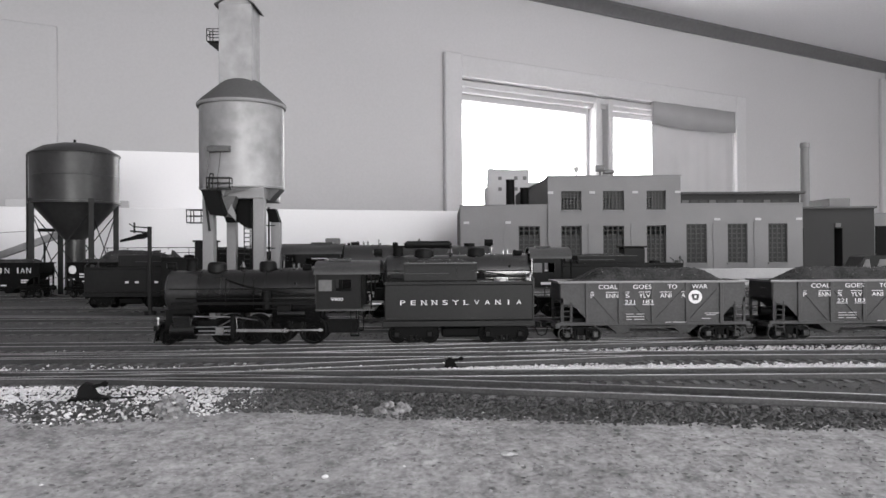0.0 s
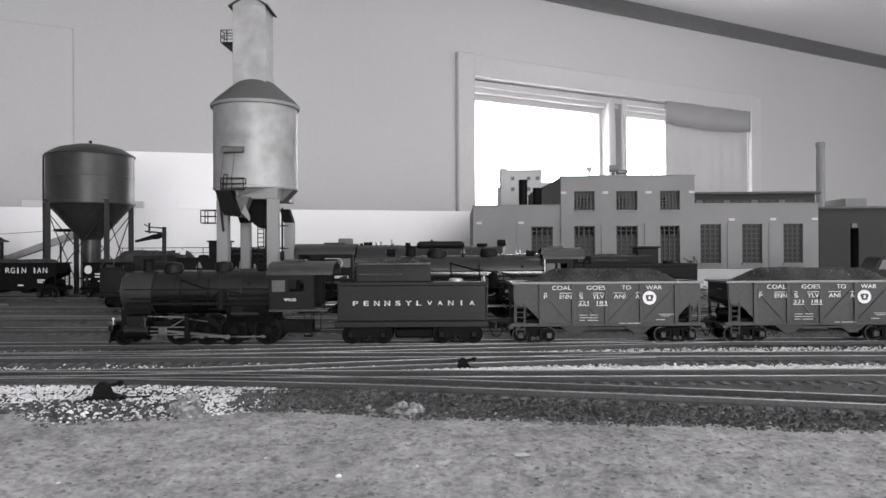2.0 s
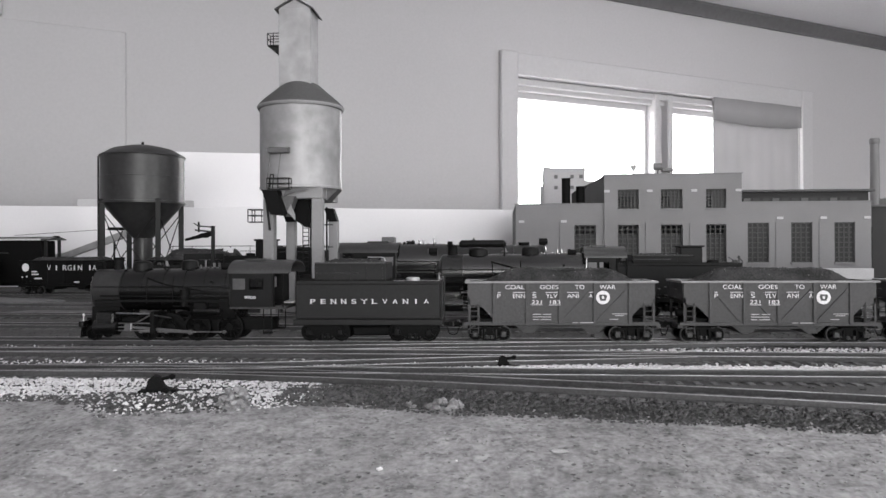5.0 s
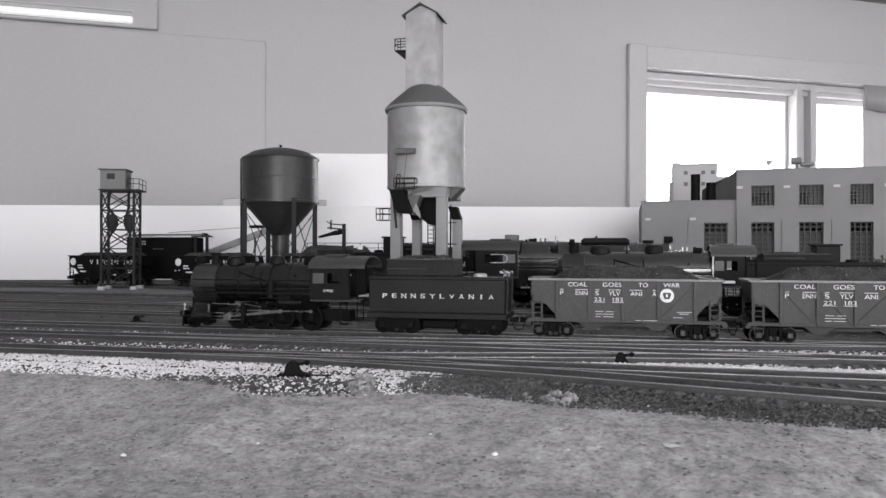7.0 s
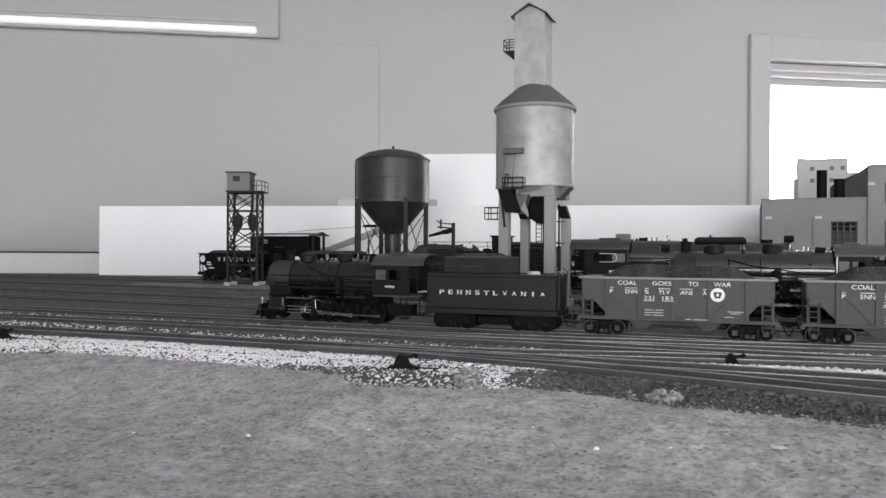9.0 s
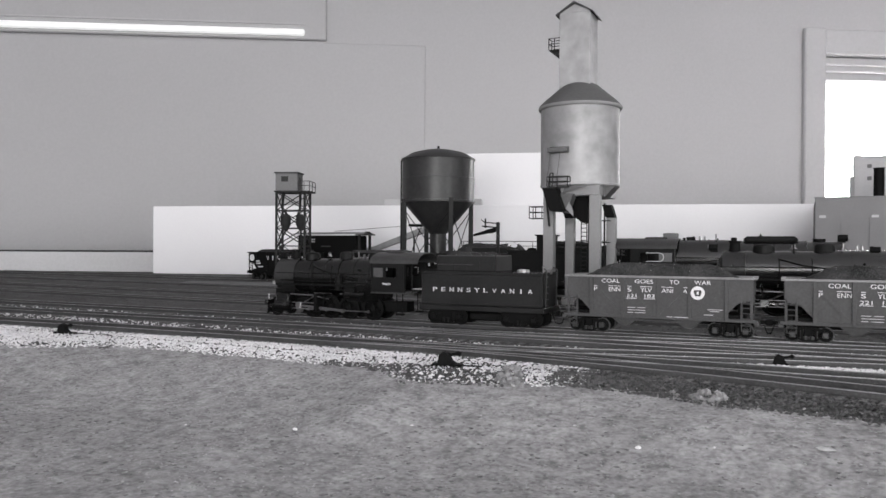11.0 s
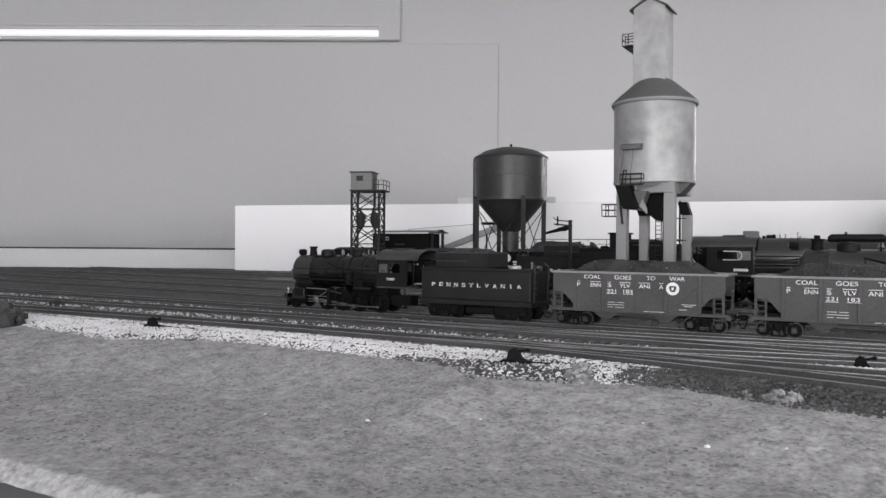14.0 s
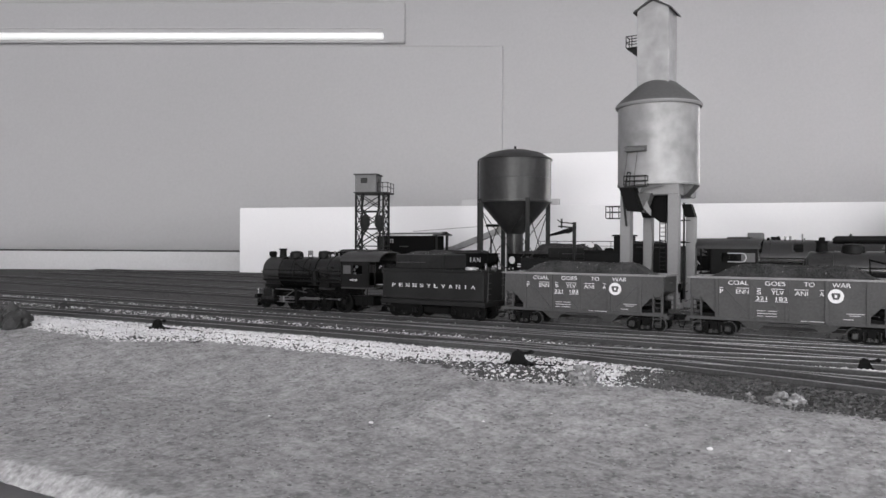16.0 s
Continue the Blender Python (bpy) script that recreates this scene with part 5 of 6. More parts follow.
part("lettering_bar", Shape().box(-0.0385, -0.0325, 0.0172, 0.0175, 0.0272, 0.0286), WHITEPAINT, lettered)

black_hopper = hopper_car("black steel hopper car with white lettering, loaded with coal", SOOT, SOOT, True)
coal_heap(black_hopper, -0.052, 0.052, 0.0155, 0.0335, 0.0395, 8)
placed(black_hopper, -0.543, 0.92, sx=1.09, sy=1.05, sz=1.22)
for ch, x in (("V", -0.0185), ("I", -0.0095), ("R", 0.0006), ("G", 0.0064), ("I", 0.0121), ("N", 0.0188), ("I", 0.0306), ("A", 0.036), ("N", 0.0425)):
    letters(ch, 0.0054, 0.0015 if ch == "I" else 0.0049, WHITEPAINT, black_hopper, pose(x, -0.0180, 0.0282))
part("emblem_disc", Shape().lathe([(0.0, 0), (0.0042, 0), (0.0042, 0.0002), (0.0, 0.0002)], 28, pose(-0.0475, -0.0167, 0.0285, 90, 0, 0)), WHITEPAINT, black_hopper, "round white emblem")
for a, b, z in ((-0.0395, -0.033, 0.0235), (-0.0395, -0.031, 0.0208), (-0.036, -0.027, 0.0165), (0.034, 0.042, 0.0178), (0.034, 0.04, 0.0158), (0.012, 0.018, 0.0128), (-0.0515, -0.05, 0.018), (-0.0465, -0.0445, 0.0185)):
    part("data_bar", Shape().box(a, b, -0.0180, -0.0178, z, z + 0.0014), WHITEPAINT, black_hopper)
for x in (-0.7125, -0.393, -0.24):
    copy_thing(black_hopper, pose(x, 0.92, RAIL_Z) @ Matrix.Diagonal((1, 1, 1, 1)))


def caboose(x, y):
    t = thing("caboose", "black cabin car with a white-edged roof and small windows", "caboose", pose(x, y, RAIL_Z))
    h, W = 0.058, 0.0165
    part("body", Shape().box(-h + 0.006, h, -W, W, 0.012, 0.07, c=0.0008), SOOT, t)
    part("roof", Shape().prism([(-W - 0.003, 0.0705), (W + 0.003, 0.0705), (W + 0.003, 0.072), (0, 0.0755), (-W - 0.003, 0.072)], "x", -h - 0.006, h + 0.014), GREYBLACK, t)
    part("eave_trim", Shape().box(-h - 0.004, h + 0.001, -W - 0.0034, -W - 0.003, 0.0702, 0.0725), WHITEPAINT, t, "white painted eave")
    part("end_post", Shape().box(h + 0.004, h + 0.008, -W, -W + 0.002, 0.012, 0.0705).box(h + 0.004, h + 0.008, W - 0.002, W, 0.012, 0.0705), DARKSTEEL, t)
    for wx in (-0.0215,):
        win = part("window", Shape().box(wx - 0.0038, wx + 0.0038, -W - 0.0005, -W + 0.001, 0.058, 0.0655), WINDARK, t)
        # a matt pale colour stands in for the panes' reflection
        for px, pz in ((-0.0019, 0.0603), (0.0019, 0.0603), (-0.0019, 0.0638), (0.0019, 0.0638)):
            part("pane", Shape().box(wx + px - 0.0012, wx + px + 0.0012, -W - 0.0009, -W - 0.0005, pz - 0.0011, pz + 0.0011), PALECITY, win, "pale pane, its reflection put into the colour")
    part("lamp_bracket", Shape().rod((-0.005, -W - 0.002, 0.053), (0.012, -W - 0.002, 0.053), 0.001), GREYBLACK, t)
    part("marker", Shape().box(h + 0.009, h + 0.0145, -0.004, 0.004, 0.0735, 0.0765, c=0.0005), SOOT, t)
    for k in (-1, 1):
        truck_frame(t, k * 0.04)
        for q in (-0.0082, 0.0082):
            wheelset(t, k * 0.04 + q, 0.0046, SOOT)
    part("underframe", Shape().box(-h, h + 0.012, -0.013, 0.013, 0.0085, 0.012), SOOT, t)
    return t


caboose(-0.674, 0.985)


def gondola(x, y, length, top, label, load):
    t = thing("gondola", label, "gondola car", pose(x, y, RAIL_Z), group="gondolas")
    h, W = length / 2, 0.016
    part("body", Shape().box(-h, h, -W, -W + 0.0012, 0.0105, top).box(-h, h, W - 0.0012, W, 0.0105, top).box(-h, -h + 0.0012, -W + 0.0012, W - 0.0012, 0.0105, top).box(h - 0.0012, h, -W + 0.0012, W - 0.0012, 0.0105, top).box(-h, h, -W, W, 0.009, 0.0105), SOOT, t)
    for k in range(7):
        px = -h + 0.004 + (length - 0.008) * k / 6
        part("rib", Shape().box(px - 0.0008, px + 0.0008, -W - 0.001, -W, 0.0105, top), SOOT, t)
    coal_heap(t, -h + 0.003, h - 0.003, W - 0.002, top - 0.003, top + load, int(abs(x) * 1000), 0.012)
    for k in (-1, 1):
        truck_frame(t, k * (h - 0.02))
        for q in (-0.0082, 0.0082):
            wheelset(t, k * (h - 0.02) + q, 0.0046, SOOT)
    return t


gondola(-0.395, 0.985, 0.12, 0.047, "low black gondola filled with dark scrap", 0.012)
gondola(-0.255, 0.985, 0.12, 0.047, "low black gondola filled with dark scrap", 0.010)
gondola(-0.10, 0.92, 0.12, 0.045, "low black gondola filled with dark scrap", 0.010)
rail = Shape()
for k in range(9):
    rail.rod((-0.46 + k * 0.028, 1.03, 0.0), (-0.46 + k * 0.028, 1.03, 0.066), 0.0005, n=5)
rail.rod((-0.465, 1.03, 0.066), (-0.23, 1.03, 0.066), 0.0005, n=5).rod((-0.465, 1.03, 0.059), (-0.23, 1.03, 0.059), 0.0004, n=5)
thing("railing", "thin dark pipe railing behind the yard tracks", "railing", shape=rail, mat=DARKSTEEL)
thing("card", "small tilted white card among the cars", "card", pose(-0.36, 0.955, 0, 0, 8, 0), shape=Shape().box(-0.0065, 0.0065, -0.0005, 0.0005, 0.0, 0.064), mat=WHITEBOARD)
plant = thing("boiler_plant", "low dark machinery standing behind the yard", "machine", pose(-0.19, 1.06, 0))
part("body", Shape().box(-0.05, 0.05, -0.015, 0.015, 0, 0.055, c=0.002), SOOT, plant)
part("drum", Shape().rod((-0.04, -0.005, 0.058), (0.02, -0.005, 0.058), 0.008, n=18), DARKSTEEL, plant)
part("box", Shape().box(0.026, 0.044, -0.012, 0.01, 0.055, 0.078, c=0.001), SHEDGREY, plant)

# conveyor boom behind the tank
boom = thing("conveyor", "pale sloping conveyor boom with thin cables", "conveyor", pose(-0.60, 1.17, 0))
part("boom", Shape().prism([(-0.19, 0.036), (-0.19, 0.043), (-0.1, 0.058), (-0.002, 0.0925), (-0.002, 0.0815), (-0.1, 0.048)], "y", -0.005, 0.005), material("boom_paint", 0.3, 0.7), boom)
part("head", Shape().box(-0.027, 0.002, -0.009, 0.009, 0.0935, 0.098, c=0.001), SOOT, boom)
part("cable", Shape().rod((-0.19, 0, 0.086), (-0.0, 0, 0.097), 0.0004, n=5), DARKSTEEL, boom)
part("leg", Shape().rod((-0.17, 0, 0), (-0.17, 0, 0.042), 0.002, n=8), DARKSTEEL, boom)
part("leg", Shape().rod((-0.02, 0, 0), (-0.02, 0, 0.082), 0.0015, n=8), DARKSTEEL, boom)


# ---- coaling tower ----
def coaling_tower(x, y):
    t = thing("coaling_tower", "tall silver coaling tower with dark cone roof and lift house", "coaling tower", pose(x, y, 0))
    R, z0, z1 = 0.0366, 0.1135, 0.188
    for a, b, k, ht in ((-0.0215, -0.025, 0.0047, 0.104), (0.0215, -0.025, 0.0047, 0.104), (-0.0185, 0.034, 0.0043, 0.086), (0.0225, 0.034, 0.0043, 0.086)):
        part("leg", Shape().box(a - k, a + k, b - k, b + k, 0, ht, c=0.0005), SILVERD, t)
        if b > 0:
            part("leg_knee", Shape().prism([(a - k, ht), (a + k, ht), (a + k - 0.004, 0.0985), (a - k - 0.004, 0.0985)], "y", b - k - 0.001, b + k), SOOT, t, "dark slanted knee")
        part("footing", Shape().box(a - 0.007, a + 0.007, b - 0.007, b + 0.007, 0, 0.008, c=0.0006), SILVERD, t)
    part("drum", Shape().lathe([(0.0, z0), (R, z0), (R + 0.0004, z0 + 0.001), (R + 0.0004, z0 + 0.002), (R, z0 + 0.0025), (R, z1)], 72), SILVER, t, "silver painted storage drum")
    beams = Shape().box(-0.0262, 0.0262, -0.0297, -0.0203, 0.104, z0, c=0.0006).box(-0.0262, 0.0262, 0.0263, 0.0357, 0.104, z0, c=0.0006).box(-0.0262, -0.0168, -0.0203, 0.0263, 0.104, z0).box(0.0168, 0.0262, -0.0203, 0.0263, 0.104, z0)
    part("beam", beams, SILVERD, t)
    part("knee_brace", Shape().prism([(0.0180, z0), (0.0362, z0), (0.0262, 0.1030)], "y", -0.012, 0.008), DARKGREY, t, "dark hanging bracket")
    part("roof", Shape().lathe([(0.0388, z1 - 0.0012), (0.0388, z1 + 0.0008), (0.034, z1 + 0.0058), (0.025, z1 + 0.0135), (0.017, z1 + 0.0205), (0.011, z1 + 0.0235), (0.0, z1 + 0.0245)], 64), DARKROOF, t, "dark conical roof")
    part("eave_band", Shape().lathe([(0.0366, z1 - 0.0025), (0.0385, z1 - 0.0022), (0.0392, z1 - 0.0004), (0.0389, z1 + 0.0005), (0.0366, z1 - 0.001)], 64), SILVERD, t)
    hx0, hx1, hy0, hy1, ht = -0.0165, 0.0125, -0.0135, 0.0155, 0.2755
    house = part("lift_house", Shape().box(hx0, hx1, hy0, hy1, z1 + 0.006, ht, c=0.0004), SILVER, t, "tall silver lift house")
    ridge = ht + 0.0085
    mid = (hx0 + hx1) / 2
    part("house_gable", Shape().prism([(hx0, ht), (hx1, ht), (mid, ridge - 0.001)], "y", hy0, hy1), SILVER, house)
    for s in (-1, 1):
        e = hx0 - 0.003 if s < 0 else hx1 + 0.003
        part("house_roof", Shape().prism([(mid, ridge), (e, ht - 0.0022), (e, ht - 0.001), (mid, ridge + 0.0013)], "y", hy0 - 0.003, hy1 + 0.003), DARKROOF, house)

    def balcony(bx0, bx1, by0, by1, z, h, brace=True, name="balcony"):
        b = part(name, Shape().box(bx0, bx1, by0, by1, z - 0.0008, z), DARKSTEEL, t, "small dark railed platform")
        rl = Shape()
        cs = [(bx0, by0), (bx1, by0), (bx1, by1), (bx0, by1)]
        for p in cs + [((bx0 + bx1) / 2, by0)]:
            rl.rod((*p, z), (*p, z + h), 0.00045, n=5)
        for q in (0.5, 1.0):
            for p1, p2 in zip(cs, cs[1:] + cs[:1]):
                rl.rod((*p1, z + h * q), (*p2, z + h * q), 0.0004, n=5)
        part("rail", rl, DARKSTEEL, b)
        return b

    balcony(-0.0275, hx0, -0.0115, -0.002, 0.2435, 0.0105)
    part("balcony_brace", Shape().prism([(-0.0275, 0.2427), (hx0, 0.2427), (hx0, 0.2335)], "y", -0.0075, -0.006), DARKSTEEL, t)
    balcony(-0.0178, 0.0012, -0.045, -0.0365, 0.1115, 0.009)
    part("gate", Shape().path([(-0.0165, -0.0455, 0.1115), (-0.0145, -0.0455, 0.1235), (-0.0118, -0.0455, 0.1235), (-0.0128, -0.0455, 0.1115)], 0.0005, 5), DARKSTEEL, t)
    part("deck_plate", Shape().prism([(-0.003, 0.1118), (0.0165, 0.1118), (0.0165, 0.1112), (-0.001, 0.1075), (-0.006, 0.1045)], "y", -0.0385, -0.0375), DARKGREY, t, "dark plate under the platform")
    balcony(-0.0385, -0.0262, -0.033, -0.022, 0.084, 0.0105)
    part("hood", Shape().prism([(-0.044, 0.1425), (-0.044, 0.1462), (-0.030, 0.1496), (-0.030, 0.1425)], "x", -0.0178, 0.0002), DARKGREY, t, "dark hood box on the drum")
    for q in (-0.0165, -0.0075):
        part("pipe", Shape().path([(q, -0.0395, 0.1425), (q - 0.001, -0.0398, 0.132), (q - 0.0025, -0.0405, 0.1205)], 0.00025, 5), DARKGREY, t)
    # bins and chutes under the drum
    part("chute", Shape().prism([(-0.0225, 0.1105), (-0.0095, 0.1098), (-0.0025, 0.0905), (-0.0042, 0.0885), (-0.015, 0.0895)], "y", -0.045, -0.031), SOOT, t, "dark steel delivery chute")
    part("chute_rim", Shape().box(-0.0228, -0.0092, -0.0455, -0.0305, 0.1098, 0.1107, c=0.0002), DARKSTEEL, t)
    part("funnel", Shape().prism([(-0.0100, 0.1062), (0.0040, 0.1055), (0.0008, 0.0965), (-0.0030, 0.0880), (-0.0055, 0.0885)], "y", -0.036, -0.024), DARKGREY, t, "grey tapered funnel")
    part("funnel_lip", Shape().prism([(0.0006, 0.0985), (0.0042, 0.0895), (0.0042, 0.0850), (-0.0026, 0.0920)], "y", -0.0372, -0.0355), SILVERD, t, "pale funnel lip")
    part("chute_arm", Shape().rod((-0.021, -0.038, 0.106), (-0.0165, -0.041, 0.076), 0.0010, n=8), DARKSTEEL, t)
    part("bin", Shape().prism([(-0.0065, 0.1085), (0.0105, 0.1085), (0.0105, 0.0797), (0.006, 0.0797), (-0.0065, 0.089)], "y", -0.012, 0.018), SOOT, t, "black coal bin")
    lad = Shape()
    for s in (0.0, 0.007):
        lad.rod((-0.006 + s * 0.8, 0.028, 0.0), (-0.006 + s * 0.8, 0.028, 0.108), 0.0005, n=5)
    for k in range(26):
        lad.rod((-0.006, 0.028, 0.004 + k * 0.004), (-0.0004, 0.028, 0.004 + k * 0.004), 0.0004, n=5)
    part("ladder", lad, DARKSTEEL, t)
    part("post", Shape().rod((0.0015, 0.028, 0), (0.0015, 0.028, 0.106), 0.0008, n=8).rod((0.0165, 0.03, 0), (0.0165, 0.03, 0.1), 0.0009, n=8).rod((0.0095, 0.03, 0.062), (0.0225, 0.03, 0.062), 0.0006, n=6).rod((0.0095, 0.03, 0.083), (0.0225, 0.03, 0.083), 0.0006, n=6), DARKSTEEL, t)
    return t


coaling_tower(-0.178, 0.668)


# ---- water tank ----
def water_tank(x, y, turn):
    t = thing("water_tank", "black steel water tank with conical bottom on legs", "water tank", pose(x, y, -0.0285, 0, 0, turn) @ Matrix.Scale(1.5, 4))
    R = 0.038
    part("tank", Shape().lathe([(0.0, 0.0705), (0.009, 0.071), (0.0372, 0.1042), (R, 0.1046), (R, 0.1285), (R + 0.0002, 0.1287), (R + 0.0002, 0.1292), (R, 0.1294), (R, 0.1485)], 72), TANK, t)
    part("roof", Shape().lathe([(R + 0.001, 0.1482), (R + 0.0014, 0.1492), (R + 0.0006, 0.15), (0.028, 0.1562), (0.014, 0.1596), (0.0, 0.1605)], 72), GREYBLACK, t, "shallow domed roof")
    part("girder", Shape().lathe([(R, 0.1036), (R + 0.0012, 0.1038), (R + 0.0012, 0.1056), (R, 0.1058)], 72), TANK, t, "riveted ring girder")
    part("overflow_pipe", Shape().rod((-R - 0.001, -0.004, 0.02), (-R - 0.001, -0.004, 0.148), 0.0009, n=8), DARKSTEEL, t)
    part("finial", Shape().rod((0, 0, 0.160), (0, 0, 0.164), 0.0012, n=10), SOOT, t)
    part("riser", Shape().rod((0, 0, 0.0185), (0, 0, 0.072), 0.0088, n=28), TANK, t, "thick riser pipe")
    legs = [(R * 0.99 * math.cos(radians(a)), R * 0.99 * math.sin(radians(a))) for a in (20, 110, 200, 290)]
    for a, b in legs:
        part("leg", Shape().box(a - 0.0024, a + 0.0024, b - 0.0024, b + 0.0024, 0.0185, 0.1075, c=0.0004), DARKSTEEL, t)
    for (a, b), (c, d) in zip(legs, legs[1:] + legs[:1]):
        part("brace", Shape().rod((a, b, 0.03), (c, d, 0.096), 0.0005, n=5).rod((a, b, 0.096), (c, d, 0.03), 0.0005, n=5), DARKSTEEL, t)
    return t


water_tank(-0.5125, 1.0482, 26)


# ---- sand tower ----
def sand_tower(x, y, turn):
    t = thing("sand_tower", "open steel sand tower with a small grey cabin", "sand tower", pose(x, y, 0, 0, 0, turn))
    w = 0.0205
    for a in (-w, w):
        for b in (-w * 0.8, w * 0.8):
            part("leg", Shape().box(a - 0.0014, a + 0.0014, b - 0.0014, b + 0.0014, 0.004, 0.135), DARKSTEEL, t)
            part("footing", Shape().box(a - 0.004, a + 0.004, b - 0.004, b + 0.004, 0, 0.0075, c=0.0005), STONE, t)
    lat = Shape()
    for k in range(5):
        za, zb = 0.006 + k * 0.0256, 0.006 + (k + 1) * 0.0256
        for b in (-w * 0.8, w * 0.8):
            lat.rod((-w, b, za), (w, b, zb), 0.0008, n=5).rod((-w, b, zb), (w, b, za), 0.0008, n=5).rod((-w, b, zb), (w, b, zb), 0.0008, n=5)
        for a in (-w, w):
            lat.rod((a, -w * 0.8, za), (a, w * 0.8, zb), 0.0008, n=5).rod((a, -w * 0.8, zb), (a, w * 0.8, za), 0.0008, n=5).rod((a, -w * 0.8, zb), (a, w * 0.8, zb), 0.0008, n=5)
    part("lattice", lat, DARKSTEEL, t)
    for s in (-1, 1):
        part("sand_pipe", Shape().path([(s * 0.012, -0.008, 0.134), (s * 0.013, -0.013, 0.112), (s * 0.006 + 0.004, -0.016, 0.098)], 0.0018, 8), DARKSTEEL, t)
        part("sand_bin", Shape().lathe([(0.0, 0.078), (0.002, 0.078), (0.0072, 0.088), (0.0072, 0.1), (0.0, 0.104)], 16, pose(s * 0.011 + 0.003, -0.012, 0)), DARKSTEEL, t)
        part("sand_pipe", Shape().path([(s * 0.011 + 0.003, -0.012, 0.079), (s * 0.017, -0.016, 0.06), (s * 0.009, -0.016, 0.045), (s * 0.012, -0.014, 0.02)], 0.0014, 8), DARKSTEEL, t)
    part("deck", Shape().box(-0.0235, 0.028, -0.019, 0.019, 0.1345, 0.1362), DARKSTEEL, t)
    cabin = part("cabin", Shape().box(-0.0225, 0.0095, -0.015, 0.015, 0.1362, 0.1615, c=0.0004), SHEDGREY, t, "small grey boarded cabin")
    part("cabin_roof", Shape().box(-0.0245, 0.0115, -0.0175, 0.0175, 0.1615, 0.1632, c=0.0004), DARKROOF, cabin)
    part("cabin_window", Shape().box(-0.014, -0.004, -0.0156, -0.0148, 0.1495, 0.157), WINDARK, cabin)
    part("cabin_door", Shape().box(0.0093, 0.0099, -0.006, 0.003, 0.1365, 0.1565), WINBAR, cabin)
    rl = Shape()
    for p in ((0.012, -0.0185), (0.02, -0.0185), (0.0275, -0.0185), (0.0275, 0.0), (0.0275, 0.0185)):
        rl.rod((*p, 0.136), (*p, 0.15), 0.0005, n=5)
    for z in (0.1435, 0.15):
        rl.path([(0.012, -0.0185, z), (0.0275, -0.0185, z), (0.0275, 0.0185, z)], 0.0005, 5)
    part("railing", rl, DARKSTEEL, t)
    return t


sand_tower(-0.655, 0.862, 22)
thing("concrete_pad", "grey concrete strip under the sand tower", "pad", shape=Shape().prism([(-0.80, 0.785), (-0.52, 0.80), (-0.50, 0.832), (-0.62, 0.885), (-0.84, 0.848)], "z", 0.0006, 0.003), mat=SHEDGREY)
thing("concrete_pad", "dull grey concrete apron between rear tracks", "pad", shape=Shape().prism([(-0.46, 0.655), (-0.2, 0.64), (-0.19, 0.665), (-0.45, 0.69)], "z", 0.0006, 0.0022), mat=DARKGREY)

# water column with its spout
wc = thing("water_column", "dark water column with a swinging tapered spout", "water column", pose(-0.275, 0.705, 0))
part("mast", Shape().rod((0, 0, 0), (0, 0, 0.083), 0.0019, n=10).rod((0, 0, 0), (0, 0, 0.004), 0.005, n=14), DARKSTEEL, wc)
part("spout", Shape().rod((-0.002, 0, 0.0755), (-0.0275, 0, 0.0695), 0.0026, 0.0012, n=12).blob((-0.008, 0, 0.0738), (0.006, 0.0026, 0.0026), 0.1, 2), SOOT, wc)
part("bracket", Shape().rod((0.002, 0, 0.077), (-0.018, 0, 0.079), 0.0008, n=6).rod((0.002, 0, 0.0815), (-0.0145, 0, 0.083), 0.0006, n=6).rod((-0.0142, 0, 0.077), (-0.0142, 0, 0.087), 0.0009, n=6).rod((-0.0142, 0, 0.0825), (-0.019, 0, 0.0858), 0.0005, n=6), DARKSTEEL, wc)


# ---- machine shop ----
def facade(name, x0, x1, y0, y1, z0, z1, holes, mat, parent):
    sh = pierced(x0, x1, y0, y1, z0, z1, holes) if holes else Shape().box(x0, x1, y0, y1, z0, z1)
    return part(name, sh, mat, parent, smooth=0)


def sash(parent, h, y, nx, nz, half=False):
    w = part("window", Shape().box(h[0], h[0] + 0.0016, y, y + 0.003, h[2], h[3]).box(h[1] - 0.0016, h[1], y, y + 0.003, h[2], h[3]).box(h[0], h[1], y, y + 0.003, h[2], h[2] + 0.0016).box(h[0], h[1], y, y + 0.003, h[3] - 0.0016, h[3]), WINBAR, parent)
    bars = Shape()
    for k in range(1, nx):
        x = h[0] + (h[1] - h[0]) * k / nx
        bars.box(x - 0.0009, x + 0.0009, y + 0.0006, y + 0.0022, h[2], h[3])
    for k in range(1, nz):
        z = h[2] + (h[3] - h[2]) * k / nz
        bars.box(h[0], h[1], y + 0.0008, y + 0.002, z - 0.0008, z + 0.0008)
    part("glazing_bar", bars, WINBAR, w)
    z1 = h[2] + (h[3] - h[2]) * 0.72
    # dark pane added to block the view through the lower part
    if half:
        part("pane", Shape().box(h[0], h[1], y + 0.0023, y + 0.0032, h[2], z1), WINDARK, w, "dark panes covering part of the window")
    part("window_sill", Shape().box(h[0] - 0.001, h[1] + 0.001, y - 0.0058, y + 0.001, h[2] - 0.002, h[2]), BRICK, w)
    return w


